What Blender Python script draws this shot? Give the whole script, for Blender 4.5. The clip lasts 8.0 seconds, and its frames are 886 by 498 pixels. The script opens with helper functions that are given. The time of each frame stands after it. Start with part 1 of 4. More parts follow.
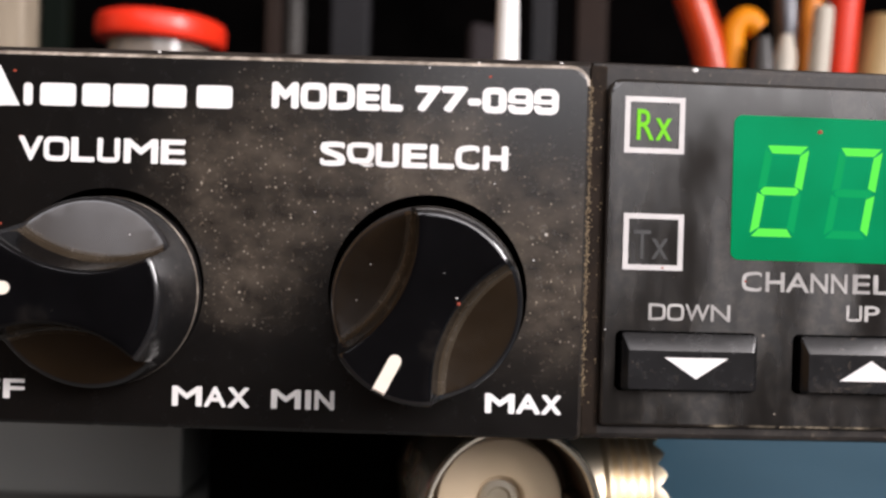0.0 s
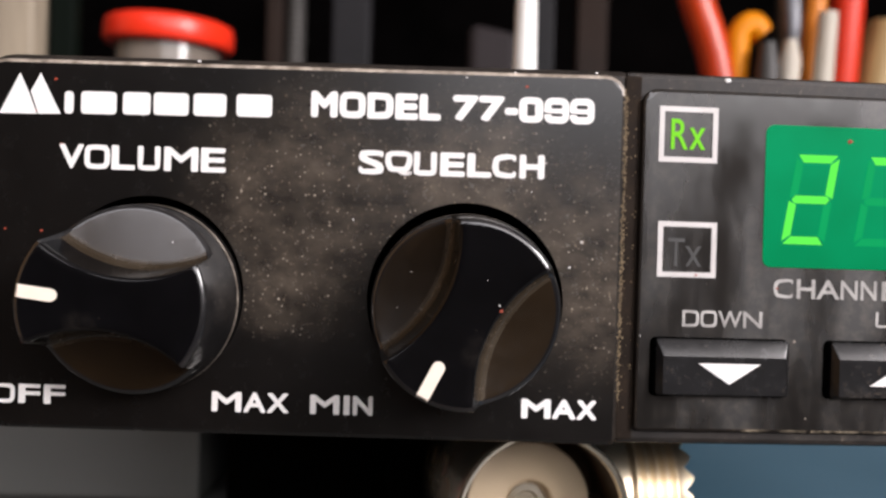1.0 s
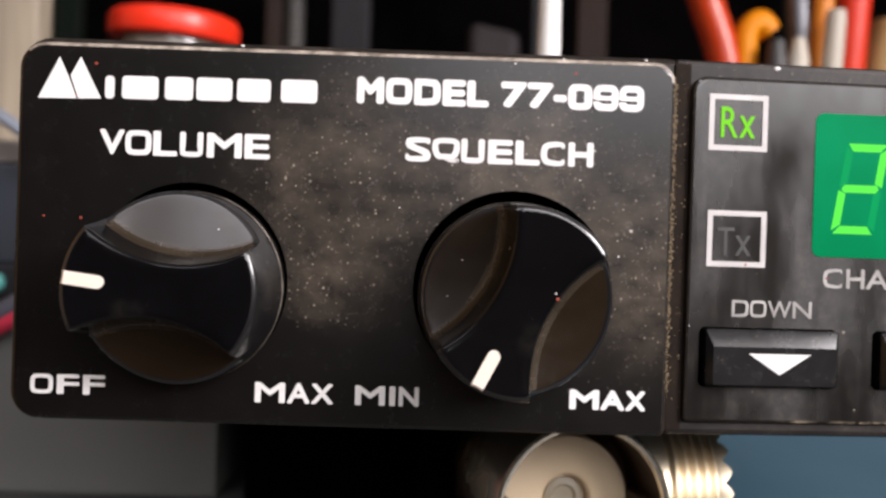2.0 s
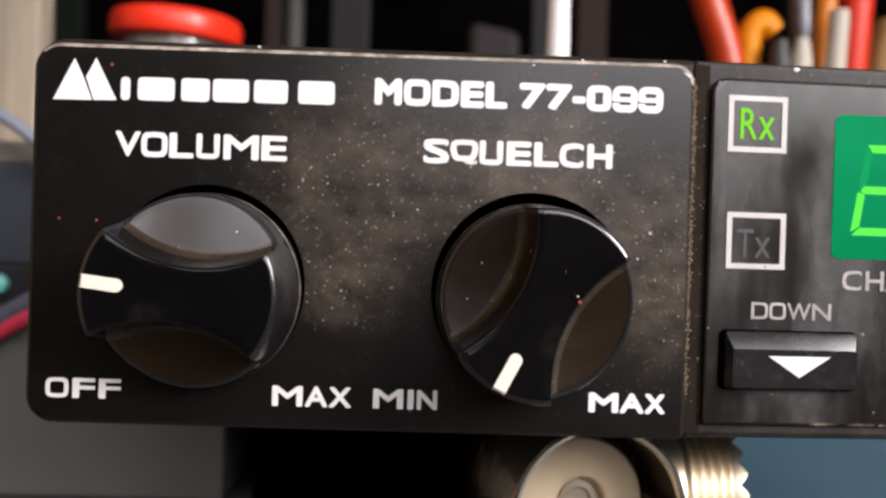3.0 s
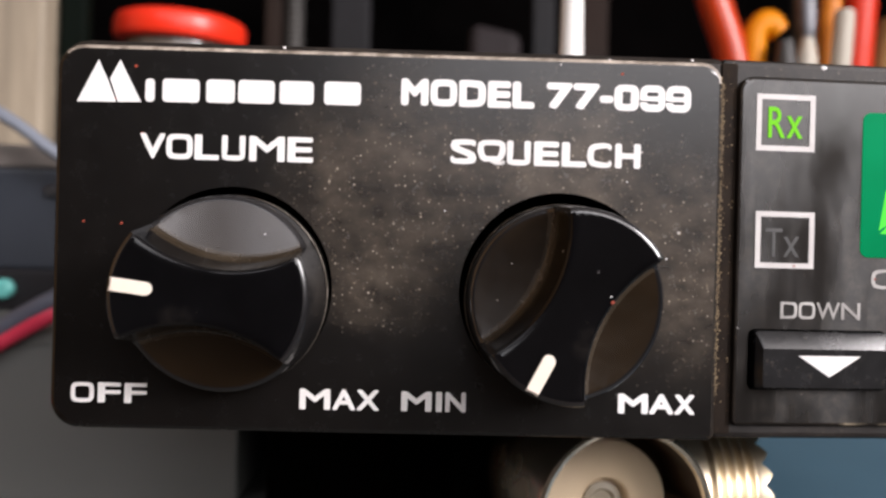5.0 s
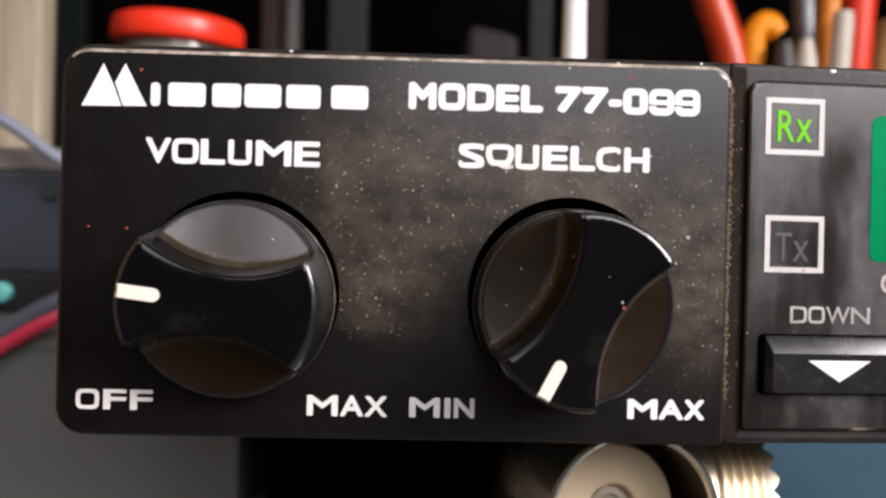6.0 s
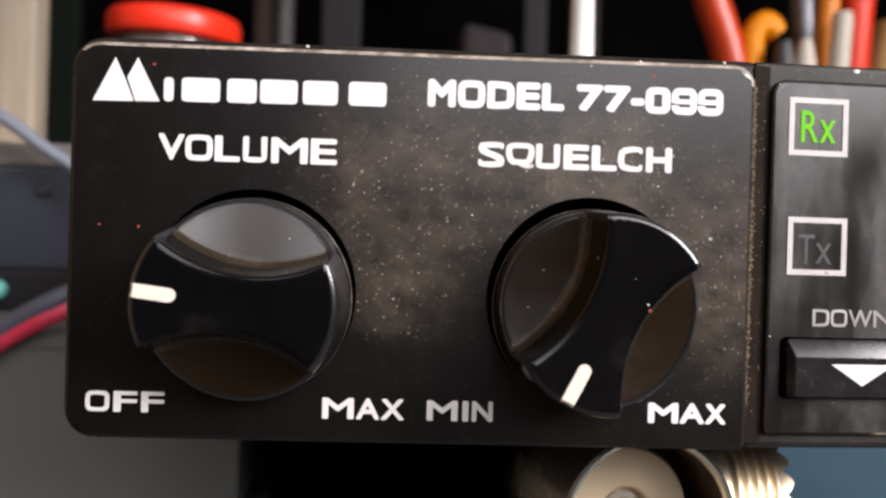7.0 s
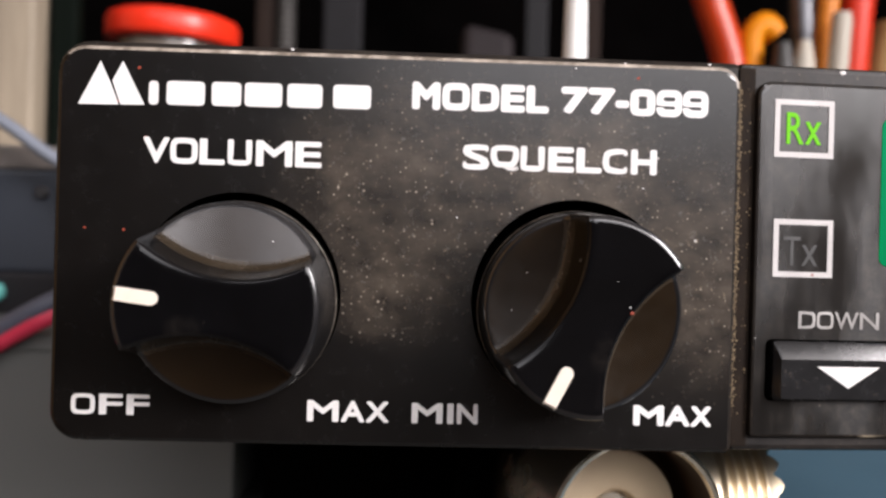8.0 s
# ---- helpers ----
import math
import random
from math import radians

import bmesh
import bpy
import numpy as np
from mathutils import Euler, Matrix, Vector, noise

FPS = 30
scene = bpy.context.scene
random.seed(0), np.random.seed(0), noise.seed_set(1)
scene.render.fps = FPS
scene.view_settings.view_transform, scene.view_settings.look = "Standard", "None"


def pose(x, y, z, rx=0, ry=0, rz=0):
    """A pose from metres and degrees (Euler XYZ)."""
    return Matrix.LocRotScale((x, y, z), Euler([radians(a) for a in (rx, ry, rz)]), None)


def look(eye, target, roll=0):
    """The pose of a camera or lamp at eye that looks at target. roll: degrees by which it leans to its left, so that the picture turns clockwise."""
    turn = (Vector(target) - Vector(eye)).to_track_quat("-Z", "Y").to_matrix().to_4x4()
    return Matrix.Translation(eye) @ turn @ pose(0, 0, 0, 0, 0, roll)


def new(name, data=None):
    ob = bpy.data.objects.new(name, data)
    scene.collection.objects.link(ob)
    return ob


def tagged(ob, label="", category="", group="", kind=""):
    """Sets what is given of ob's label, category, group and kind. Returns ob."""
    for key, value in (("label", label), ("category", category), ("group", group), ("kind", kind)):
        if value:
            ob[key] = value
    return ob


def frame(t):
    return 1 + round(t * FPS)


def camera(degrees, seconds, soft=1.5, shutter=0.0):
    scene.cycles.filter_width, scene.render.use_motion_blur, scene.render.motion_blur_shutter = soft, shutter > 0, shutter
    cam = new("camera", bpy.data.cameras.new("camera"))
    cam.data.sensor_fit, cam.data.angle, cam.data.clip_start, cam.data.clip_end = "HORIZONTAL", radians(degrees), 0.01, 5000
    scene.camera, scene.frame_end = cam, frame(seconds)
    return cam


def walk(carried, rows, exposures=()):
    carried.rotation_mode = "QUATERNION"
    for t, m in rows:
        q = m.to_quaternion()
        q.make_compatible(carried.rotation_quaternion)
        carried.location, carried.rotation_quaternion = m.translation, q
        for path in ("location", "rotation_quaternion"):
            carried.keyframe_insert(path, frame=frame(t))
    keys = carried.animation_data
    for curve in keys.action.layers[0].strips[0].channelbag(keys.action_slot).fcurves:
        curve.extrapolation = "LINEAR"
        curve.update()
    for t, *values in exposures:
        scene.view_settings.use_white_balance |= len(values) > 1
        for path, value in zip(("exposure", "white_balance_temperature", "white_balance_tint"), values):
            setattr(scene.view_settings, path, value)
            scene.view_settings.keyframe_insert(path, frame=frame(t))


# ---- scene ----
cam = camera(48.03, 8.0, soft=2.5)
cam.data.dof.use_dof = True
cam.data.dof.focus_distance = 0.088
cam.data.dof.aperture_fstop = 34.0
PATH = [
    (0, (0.04933, -0.09239, 0.01872), (0.04794, 0.00760, 0.01806), 1.676),
    (0.5, (0.04736, -0.09318, 0.01900), (0.04667, 0.00681, 0.01834), 1.823),
    (1, (0.04484, -0.09365, 0.01929), (0.04451, 0.00634, 0.01866), 1.722),
    (1.5, (0.04163, -0.09295, 0.01774), (0.04224, 0.00705, 0.01741), 1.808),
    (3, (0.03680, -0.09169, 0.01803), (0.03860, 0.00829, 0.01763), 1.804),
    (3.5, (0.03683, -0.09125, 0.01766), (0.03897, 0.00873, 0.01740), 1.778),
    (4, (0.03579, -0.09064, 0.01798), (0.03793, 0.00934, 0.01763), 1.744),
    (4.5, (0.03466, -0.09125, 0.01781), (0.03680, 0.00872, 0.01756), 1.592),
    (6, (0.03247, -0.09036, 0.01817), (0.03544, 0.00959, 0.01812), 1.373),
    (6.5, (0.03155, -0.09039, 0.01890), (0.03531, 0.00954, 0.01875), 1.664),
    (7, (0.02954, -0.08856, 0.01830), (0.03398, 0.01134, 0.01808), 1.686),
    (7.5, (0.03013, -0.08708, 0.01774), (0.03451, 0.01282, 0.01736), 1.770),
    (8, (0.03148, -0.08868, 0.01848), (0.03526, 0.01125, 0.01836), 1.604),
]
walk(cam, [(t, look(eye, target, roll)) for t, eye, target, roll in PATH])

MM = 0.001

# ---------------------------------------------------------------- light
world = bpy.data.worlds.new("world")
scene.world = world
world.use_nodes = True
sky = world.node_tree.nodes.new("ShaderNodeTexSky")
sky.sky_type = "NISHITA"
sky.sun_disc = False
sky.sun_elevation, sky.sun_rotation = radians(35), radians(150)
world.node_tree.nodes["Background"].inputs[1].default_value = 0.1
world.node_tree.links.new(sky.outputs[0], world.node_tree.nodes["Background"].inputs[0])
scene.view_settings.exposure = 0.0


def area_light(name, place, target, w, h, watts, color):
    data = bpy.data.lights.new(name, "AREA")
    data.shape, data.size, data.size_y, data.energy, data.color = "RECTANGLE", w, h, watts, color
    lamp = new(name, data)
    lamp.matrix_world = look(place, target)
    return lamp


# daylight in openings out of view: a tall window in the wall to the right of the camera, a wide and a small one behind
# it
DAY = (1.0, 0.932, 0.945)
area_light("unseen_window_light", (0.58, -1.37, 0.74), (0.58, 0.0, 0.74), 1.15, 1.0, 15.0, DAY)
# small one added so that the volume knob's scoop mirrors something bright
area_light("unseen_window_light", (-0.5, -1.37, 1.08), (-0.5, 0.0, 1.08), 0.56, 0.66, 4.4, DAY)
area_light("unseen_window_light", (1.27, -1.05, 0.72), (0.0, -1.05, 0.72), 0.58, 0.8, 66.0, DAY)


# ---------------------------------------------------------------- materials
def rgb(c):
    return (c[0], c[1], c[2], 1.0)


class Nodes:
    def __init__(self, name):
        self.m = bpy.data.materials.new(name)
        self.m.use_nodes = True
        self.t = self.m.node_tree
        self.b = self.t.nodes["Principled BSDF"]
        self.co = self.t.nodes.new("ShaderNodeTexCoord")

    def link(self, a, b):
        self.t.links.new(a, b)

    def noise(self, scale, detail=4.0, rough=0.6, stretch=None):
        n = self.t.nodes.new("ShaderNodeTexNoise")
        n.inputs["Scale"].default_value = scale
        n.inputs["Detail"].default_value = detail
        n.inputs["Roughness"].default_value = rough
        if stretch:
            p = self.t.nodes.new("ShaderNodeMapping")
            p.inputs["Scale"].default_value = stretch
            self.link(self.co.outputs["Object"], p.inputs["Vector"])
            self.link(p.outputs[0], n.inputs["Vector"])
        else:
            self.link(self.co.outputs["Object"], n.inputs["Vector"])
        return n.outputs["Fac"]

    def ramp(self, fac, a, b, lo=0.0, hi=1.0):
        r = self.t.nodes.new("ShaderNodeMapRange")
        r.inputs["From Min"].default_value, r.inputs["From Max"].default_value = a, b
        r.inputs["To Min"].default_value, r.inputs["To Max"].default_value = lo, hi
        self.link(fac, r.inputs["Value"])
        return r.outputs["Result"]

    def times(self, a, b):
        n = self.t.nodes.new("ShaderNodeMath")
        n.operation = "MULTIPLY"
        for i, v in enumerate((a, b)):
            if isinstance(v, float):
                n.inputs[i].default_value = v
            else:
                self.link(v, n.inputs[i])
        return n.outputs[0]

    def mix(self, fac, a, b):
        n = self.t.nodes.new("ShaderNodeMix")
        n.data_type = "RGBA"
        if isinstance(fac, float):
            n.inputs[0].default_value = fac
        else:
            self.link(fac, n.inputs[0])
        for i, v in ((6, a), (7, b)):
            if isinstance(v, tuple):
                n.inputs[i].default_value = rgb(v)
            else:
                self.link(v, n.inputs[i])
        return n.outputs[2]

    def color(self, out):
        self.link(out, self.b.inputs["Base Color"])

    def rough(self, out):
        self.link(out, self.b.inputs["Roughness"])

    def bump(self, height, strength, dist):
        n = self.t.nodes.new("ShaderNodeBump")
        n.inputs["Strength"].default_value, n.inputs["Distance"].default_value = strength, dist
        self.link(height, n.inputs["Height"])
        self.link(n.outputs[0], self.b.inputs["Normal"])


def simple(name, c1, c2, rough=(0.4, 0.55), scale=200.0, metal=0.0, bump=0.15, dist=0.0001, stretch=None, spec=0.5):
    """Two colours over a coarse and a fine noise, with uneven gloss and fine relief."""
    n = Nodes(name)
    coarse, fine = n.noise(scale * 0.15, 3.0, 0.6, stretch), n.noise(scale, 6.0, 0.65, stretch)
    c = n.mix(n.ramp(coarse, 0.35, 0.65), c1, c2)
    n.color(n.mix(n.times(n.ramp(fine, 0.45, 0.75), 0.5), c, c2))
    n.rough(n.ramp(coarse, 0.3, 0.7, rough[0], rough[1]))
    n.b.inputs["Metallic"].default_value = metal
    n.b.inputs["Specular IOR Level"].default_value = spec
    n.bump(fine, bump, dist)
    return n.m


def grimy(name, base, base2, dust, patch=(0.5, 0.68), speck=(0.62, 0.72), rough=(0.38, 0.55), amount=0.8, grain=0.25, spec=0.5, spots=()):
    """Dark plastic with brownish dust lying in patches, single pale specks and a moulded grain."""
    n = Nodes(name)
    broad, mid, fine = n.noise(70.0, 4.0, 0.6), n.noise(520.0, 6.0, 0.75), n.noise(2100.0, 4.0, 0.65)
    c = n.mix(n.ramp(n.noise(150.0, 3.0), 0.35, 0.65), base, base2)
    if spots:
        # dust that has settled in a few places of the panel: (x, z, reach) in metres
        area = None
        for x, z, reach in spots:
            d = n.t.nodes.new("ShaderNodeVectorMath")
            d.operation = "DISTANCE"
            n.link(n.co.outputs["Object"], d.inputs[0])
            d.inputs[1].default_value = (x, 0, z)
            m = n.ramp(d.outputs["Value"], reach, reach * 0.25)
            if area is None:
                area = m
            else:
                w = n.t.nodes.new("ShaderNodeMath")
                w.operation = "MAXIMUM"
                n.link(area, w.inputs[0])
                n.link(m, w.inputs[1])
                area = w.outputs[0]
        broad = n.times(area, n.ramp(broad, 0.3, 0.7, 0.35, 1.15))
        # even film on these spots: dust, with the panel's grey sheen mixed in
        c = n.mix(n.times(n.ramp(broad, 0.1, 1.0), 0.28 * amount), c, dust)
    dirt = n.times(n.ramp(broad, patch[0], patch[1]), n.ramp(n.noise(330.0, 3.0, 0.55, (1.0, 1.0, 1.5)), 0.32, 0.68) if spots else n.ramp(mid, 0.42, 0.66))
    c = n.mix(n.times(dirt, amount), c, dust)
    grains = n.times(n.ramp(fine, speck[0], speck[1]), n.ramp(broad, patch[0] - 0.12, patch[1]))
    c = n.mix(n.times(grains, 0.75), c, (dust[0] * 1.8, dust[1] * 1.75, dust[2] * 1.7))
    for scale, size, share in ((620.0, 0.09, 0.8), (1300.0, 0.19, 0.74), (2200.0, 0.24, 0.7)) if spots else ():
        v = n.t.nodes.new("ShaderNodeTexVoronoi")
        v.inputs["Scale"].default_value = scale
        n.link(n.co.outputs["Object"], v.inputs["Vector"])
        w = n.t.nodes.new("ShaderNodeSeparateColor")
        n.link(v.outputs["Color"], w.inputs[0])
        dot = n.times(n.ramp(v.outputs["Distance"], size, size * 0.4), n.ramp(w.outputs[0], share, 1.0))
        c = n.mix(n.times(dot, n.ramp(broad, 0.1, 0.7)), c, (0.42, 0.36, 0.29))
    v = n.t.nodes.new("ShaderNodeTexVoronoi")
    v.inputs["Scale"].default_value = 330.0
    n.link(n.co.outputs["Object"], v.inputs["Vector"])
    w = n.t.nodes.new("ShaderNodeSeparateColor")
    n.link(v.outputs["Color"], w.inputs[0])
    dot = n.times(n.ramp(v.outputs["Distance"], 0.06, 0.03), n.ramp(w.outputs[0], 0.8, 0.81))
    c = n.mix(dot, c, (0.55, 0.52, 0.48))
    n.color(c)
    n.rough(n.ramp(mid, 0.3, 0.7, rough[0], rough[1]))
    n.b.inputs["Specular IOR Level"].default_value = spec
    n.bump(fine, grain, 0.00006)
    return n.m


def smeared(name, base, base2, dust, rough, spec):
    """Glossy dark sheet with wiped smears of uneven gloss, thin dust and many small specks."""
    n = Nodes(name)
    wipe, cloud = n.noise(90.0, 4.0, 0.55, (1.6, 1, 0.45)), n.noise(34.0, 2.0, 0.5)
    mid, fine = n.noise(700.0, 5.0, 0.7), n.noise(3200.0, 3.0, 0.6)
    c = n.mix(n.ramp(cloud, 0.35, 0.65), base, base2)
    thin = n.times(n.ramp(wipe, 0.42, 0.7), n.ramp(mid, 0.45, 0.72))
    c = n.mix(n.times(thin, 0.26), c, dust)
    grains = n.times(n.ramp(fine, 0.66, 0.72), n.ramp(cloud, 0.4, 0.7))
    c = n.mix(n.times(grains, 0.45), c, dust)
    for scale, size, share in ((420.0, 0.07, 0.8), (900.0, 0.1, 0.86)):
        v = n.t.nodes.new("ShaderNodeTexVoronoi")
        v.inputs["Scale"].default_value = scale
        n.link(n.co.outputs["Object"], v.inputs["Vector"])
        w = n.t.nodes.new("ShaderNodeSeparateColor")
        n.link(v.outputs["Color"], w.inputs[0])
        dot = n.times(n.ramp(v.outputs["Distance"], size, size * 0.5), n.ramp(w.outputs[0], share, share + 0.01))
        c = n.mix(n.times(dot, 0.8), c, (0.34, 0.29, 0.24))
    n.color(c)
    n.rough(n.ramp(wipe, 0.38, 0.64, rough[0], rough[1]))
    n.b.inputs["Specular IOR Level"].default_value = spec
    n.bump(mid, 0.05, 0.00006)
    return n.m


def glowing(name, c, strength, base=(0.02, 0.02, 0.02), c2=None):
    n = Nodes(name)
    n.b.inputs["Base Color"].default_value = rgb(base)
    n.b.inputs["Roughness"].default_value = 0.25
    n.b.inputs["Specular IOR Level"].default_value = 0.03
    if c2:
        n.link(n.mix(n.ramp(n.noise(90.0, 2.0), 0.35, 0.65), c, c2), n.b.inputs["Emission Color"])
    else:
        n.b.inputs["Emission Color"].default_value = rgb(c)
    n.b.inputs["Emission Strength"].default_value = strength
    return n.m


M_PANEL = grimy("black_panel_plastic", (0.0028, 0.0024, 0.0022), (0.0042, 0.0035, 0.0032), (0.165, 0.132, 0.1), patch=(0.2, 0.95), speck=(0.6, 0.7),
                rough=(0.22, 0.29), amount=0.47, spec=0.62, grain=0.05, spots=((0.033, 0.0225, 0.0155), (0.047, 0.0245, 0.013), (0.0575, 0.017, 0.015), (0.027, 0.0235, 0.011), (0.029, 0.0155, 0.007), (0.061, 0.02, 0.009)))
# brown base stands in for a reflected brown wall; thin dust on it
M_SCOOP = grimy("reflection_brown_scoop", (0.0115, 0.0068, 0.003), (0.0155, 0.0092, 0.0042), (0.12, 0.09, 0.06), patch=(0.5, 0.8), speck=(0.7, 0.76), rough=(0.2, 0.26), amount=0.1, grain=0.03, spec=0.85)
# paler scoop foot: settled dust plus the fillet's reflection put into colour
M_FILLET_GLINT = grimy("fillet_glint_dust", (0.026, 0.0185, 0.011), (0.042, 0.031, 0.02), (0.2, 0.17, 0.13), patch=(0.5, 0.85), speck=(0.66, 0.74), rough=(0.2, 0.3), amount=0.3, grain=0.04, spec=0.8)
M_SKIRT = grimy("dusty_knob_skirt", (0.007, 0.0068, 0.007), (0.012, 0.0116, 0.012), (0.16, 0.14, 0.12), patch=(0.45, 0.8), speck=(0.62, 0.72), rough=(0.14, 0.22), amount=0.3, grain=0.04, spec=0.7)
M_RIM = simple("polished_knob_rim", (0.006, 0.006, 0.007), (0.012, 0.012, 0.013), (0.14, 0.22), 600.0, bump=0.05, spec=1.0)
M_BEZEL = grimy("black_bezel_plastic", (0.01, 0.0085, 0.0078), (0.018, 0.015, 0.0135), (0.14, 0.115, 0.09), patch=(0.42, 0.72), amount=0.3, spec=0.3)
M_EDGE = grimy("worn_edge_plastic", (0.1, 0.08, 0.062), (0.2, 0.165, 0.13), (0.6, 0.52, 0.44), patch=(0.35, 0.58), amount=0.95, grain=0.4)
M_GROOVE = grimy("dusty_groove", (0.009, 0.006, 0.0042), (0.018, 0.012, 0.008), (0.11, 0.075, 0.048), patch=(0.45, 0.75), speck=(0.64, 0.72), rough=(0.6, 0.8), amount=0.6, spec=0.1)
M_SILL = grimy("dust_on_lower_lip", (0.006, 0.0045, 0.0035), (0.011, 0.008, 0.006), (0.3, 0.25, 0.18), patch=(0.5, 0.58), speck=(0.62, 0.72), rough=(0.4, 0.6), amount=1.0, spec=0.2)
M_LIP = grimy("dull_panel_lip", (0.006, 0.0045, 0.0035), (0.011, 0.008, 0.006), (0.1, 0.075, 0.05), patch=(0.45, 0.75), rough=(0.5, 0.65), amount=0.4, spec=0.15)
M_WINDOW = smeared("glossy_dark_window", (0.007, 0.0066, 0.0062), (0.014, 0.0128, 0.012), (0.2, 0.165, 0.13), (0.1, 0.4), 0.72)
M_KNOB = grimy("glossy_black_knob", (0.002, 0.002, 0.0024), (0.003, 0.003, 0.0036), (0.12, 0.1, 0.08), patch=(0.6, 0.85), speck=(0.7, 0.76), rough=(0.1, 0.15), amount=0.3, grain=0.03, spec=0.35)
M_BUTTON = grimy("black_button_plastic", (0.006, 0.006, 0.0065), (0.01, 0.01, 0.011), (0.15, 0.12, 0.09), patch=(0.6, 0.8), rough=(0.2, 0.3), amount=0.4, grain=0.06, spec=0.5)
M_CRUST = simple("dried_dirt", (0.1, 0.07, 0.038), (0.24, 0.18, 0.105), (0.7, 0.9), 1500.0)
# recess walls blacker than the panel: the gaps' shade is put into colour
M_RECESS_SHADE = simple("recess_shade", (0.001, 0.001, 0.001), (0.002, 0.0018, 0.0016), (0.7, 0.9), spec=0.0)
M_WHITE = simple("white_print", (0.82, 0.81, 0.8), (0.74, 0.72, 0.7), (0.5, 0.65), 900.0)
M_GREY_PRINT = simple("worn_grey_print", (0.5, 0.49, 0.47), (0.26, 0.25, 0.24), (0.5, 0.65), 1500.0)
M_FRAME = simple("pale_frame_print", (0.6, 0.58, 0.57), (0.5, 0.48, 0.47), (0.5, 0.65), 900.0)
M_DIM_PRINT = simple("unlit_legend", (0.009, 0.009, 0.0088), (0.015, 0.015, 0.0145), (0.3, 0.4), 900.0, spec=0.8)
M_MARK = simple("ivory_marker", (0.86, 0.8, 0.72), (0.8, 0.68, 0.55), (0.4, 0.5), 700.0)
M_CASE = simple("black_case_paint", (0.012, 0.012, 0.012), (0.02, 0.02, 0.02), (0.35, 0.5), 400.0)
M_LCD = glowing("green_backlight", (0.0, 0.265, 0.092), 1.0, (0.001, 0.008, 0.005), (0.0, 0.335, 0.125))
M_SEG = glowing("lit_segment", (0.11, 1.0, 0.07), 1.0)
M_SEG_OFF = glowing("unlit_segment", (0.0, 0.37, 0.105), 1.0, (0.003, 0.02, 0.012))
M_RX = glowing("lit_legend", (0.24, 0.82, 0.015), 1.0)
M_NICKEL = simple("nickel_plating", (0.88, 0.82, 0.7), (0.78, 0.7, 0.55), (0.18, 0.32), 500.0, 1.0, 0.1)
M_TARNISH = simple("brown_oxide", (0.028, 0.014, 0.008), (0.07, 0.04, 0.02), (0.45, 0.65), 400.0, 0.0, 0.2, spec=0.3)
M_ARM = simple("brassy_nickel", (0.95, 0.84, 0.66), (0.86, 0.71, 0.5), (0.3, 0.45), 500.0, 1.0, 0.15)
M_CENTRE_DISC = simple("centre_disc_olive", (0.3, 0.26, 0.19), (0.22, 0.19, 0.135), (0.4, 0.55), 400.0)
M_CREAM = simple("cream_dielectric", (0.62, 0.49, 0.33), (0.55, 0.43, 0.28), (0.4, 0.55), 300.0)
M_DESK = simple("grey_desk_laminate", (0.06, 0.061, 0.057), (0.08, 0.08, 0.075), (0.5, 0.65), 120.0)
M_MAT = simple("blue_mat", (0.046, 0.118, 0.172), (0.06, 0.14, 0.2), (0.5, 0.65), 60.0)
M_BLOCK = simple("under_radio_black", (0.0012, 0.0011, 0.001), (0.0024, 0.002, 0.002), (0.85, 0.95), 500.0, bump=0.5, spec=0.0)
M_RED = simple("red_plastic", (0.82, 0.035, 0.01), (0.75, 0.025, 0.008), (0.28, 0.4), 150.0)
M_GLASS = simple("dusty_jar_glass", (0.11, 0.092, 0.075), (0.2, 0.172, 0.145), (0.1, 0.25), 150.0)
M_ORANGE_RED = simple("orange_red_grip", (0.5, 0.045, 0.006), (0.38, 0.028, 0.005), (0.28, 0.4), 150.0, spec=0.5)
M_FILE_RED = simple("scarlet_handle", (0.62, 0.03, 0.006), (0.5, 0.022, 0.005), (0.35, 0.5), 150.0, spec=0.3)
M_YELLOW = simple("amber_grip", (0.66, 0.23, 0.002), (0.6, 0.18, 0.002), (0.4, 0.5), 150.0, spec=0.2)
M_STEEL = simple("tool_steel", (0.2, 0.2, 0.21), (0.12, 0.12, 0.13), (0.3, 0.45), 300.0, 1.0)
M_DARKGRIP = simple("dark_grip", (0.02, 0.02, 0.02), (0.05, 0.045, 0.04), (0.5, 0.6), 200.0)
M_WHITE_PL = simple("white_plastic", (0.8, 0.79, 0.76), (0.72, 0.7, 0.66), (0.35, 0.5), 150.0)
M_IVORY = simple("ivory_plastic", (0.5, 0.46, 0.39), (0.42, 0.37, 0.3), (0.45, 0.6), 150.0)
M_WOOD = simple("pale_wood", (0.34, 0.235, 0.09), (0.2, 0.13, 0.045), (0.5, 0.65), 120.0, stretch=(6, 6, 0.5))
M_POSTWOOD = simple("weathered_wood", (0.36, 0.3, 0.22), (0.2, 0.165, 0.12), (0.55, 0.7), 120.0, stretch=(6, 6, 0.5))
M_ORANGE = simple("orange_lacquer", (0.62, 0.21, 0.02), (0.52, 0.16, 0.015), (0.35, 0.5), 150.0, spec=0.3)
M_TEAL = simple("teal_plastic", (0.1, 0.4, 0.38), (0.14, 0.5, 0.46), (0.3, 0.4))
M_CABLE_BLUE = simple("grey_blue_cable", (0.09, 0.1, 0.14), (0.12, 0.13, 0.17), (0.4, 0.5))
M_CABLE_RED = simple("red_cable", (0.8, 0.05, 0.11), (0.72, 0.04, 0.09), (0.35, 0.45))
M_CABLE_GREY = simple("grey_cable", (0.16, 0.18, 0.22), (0.2, 0.22, 0.26), (0.4, 0.5))
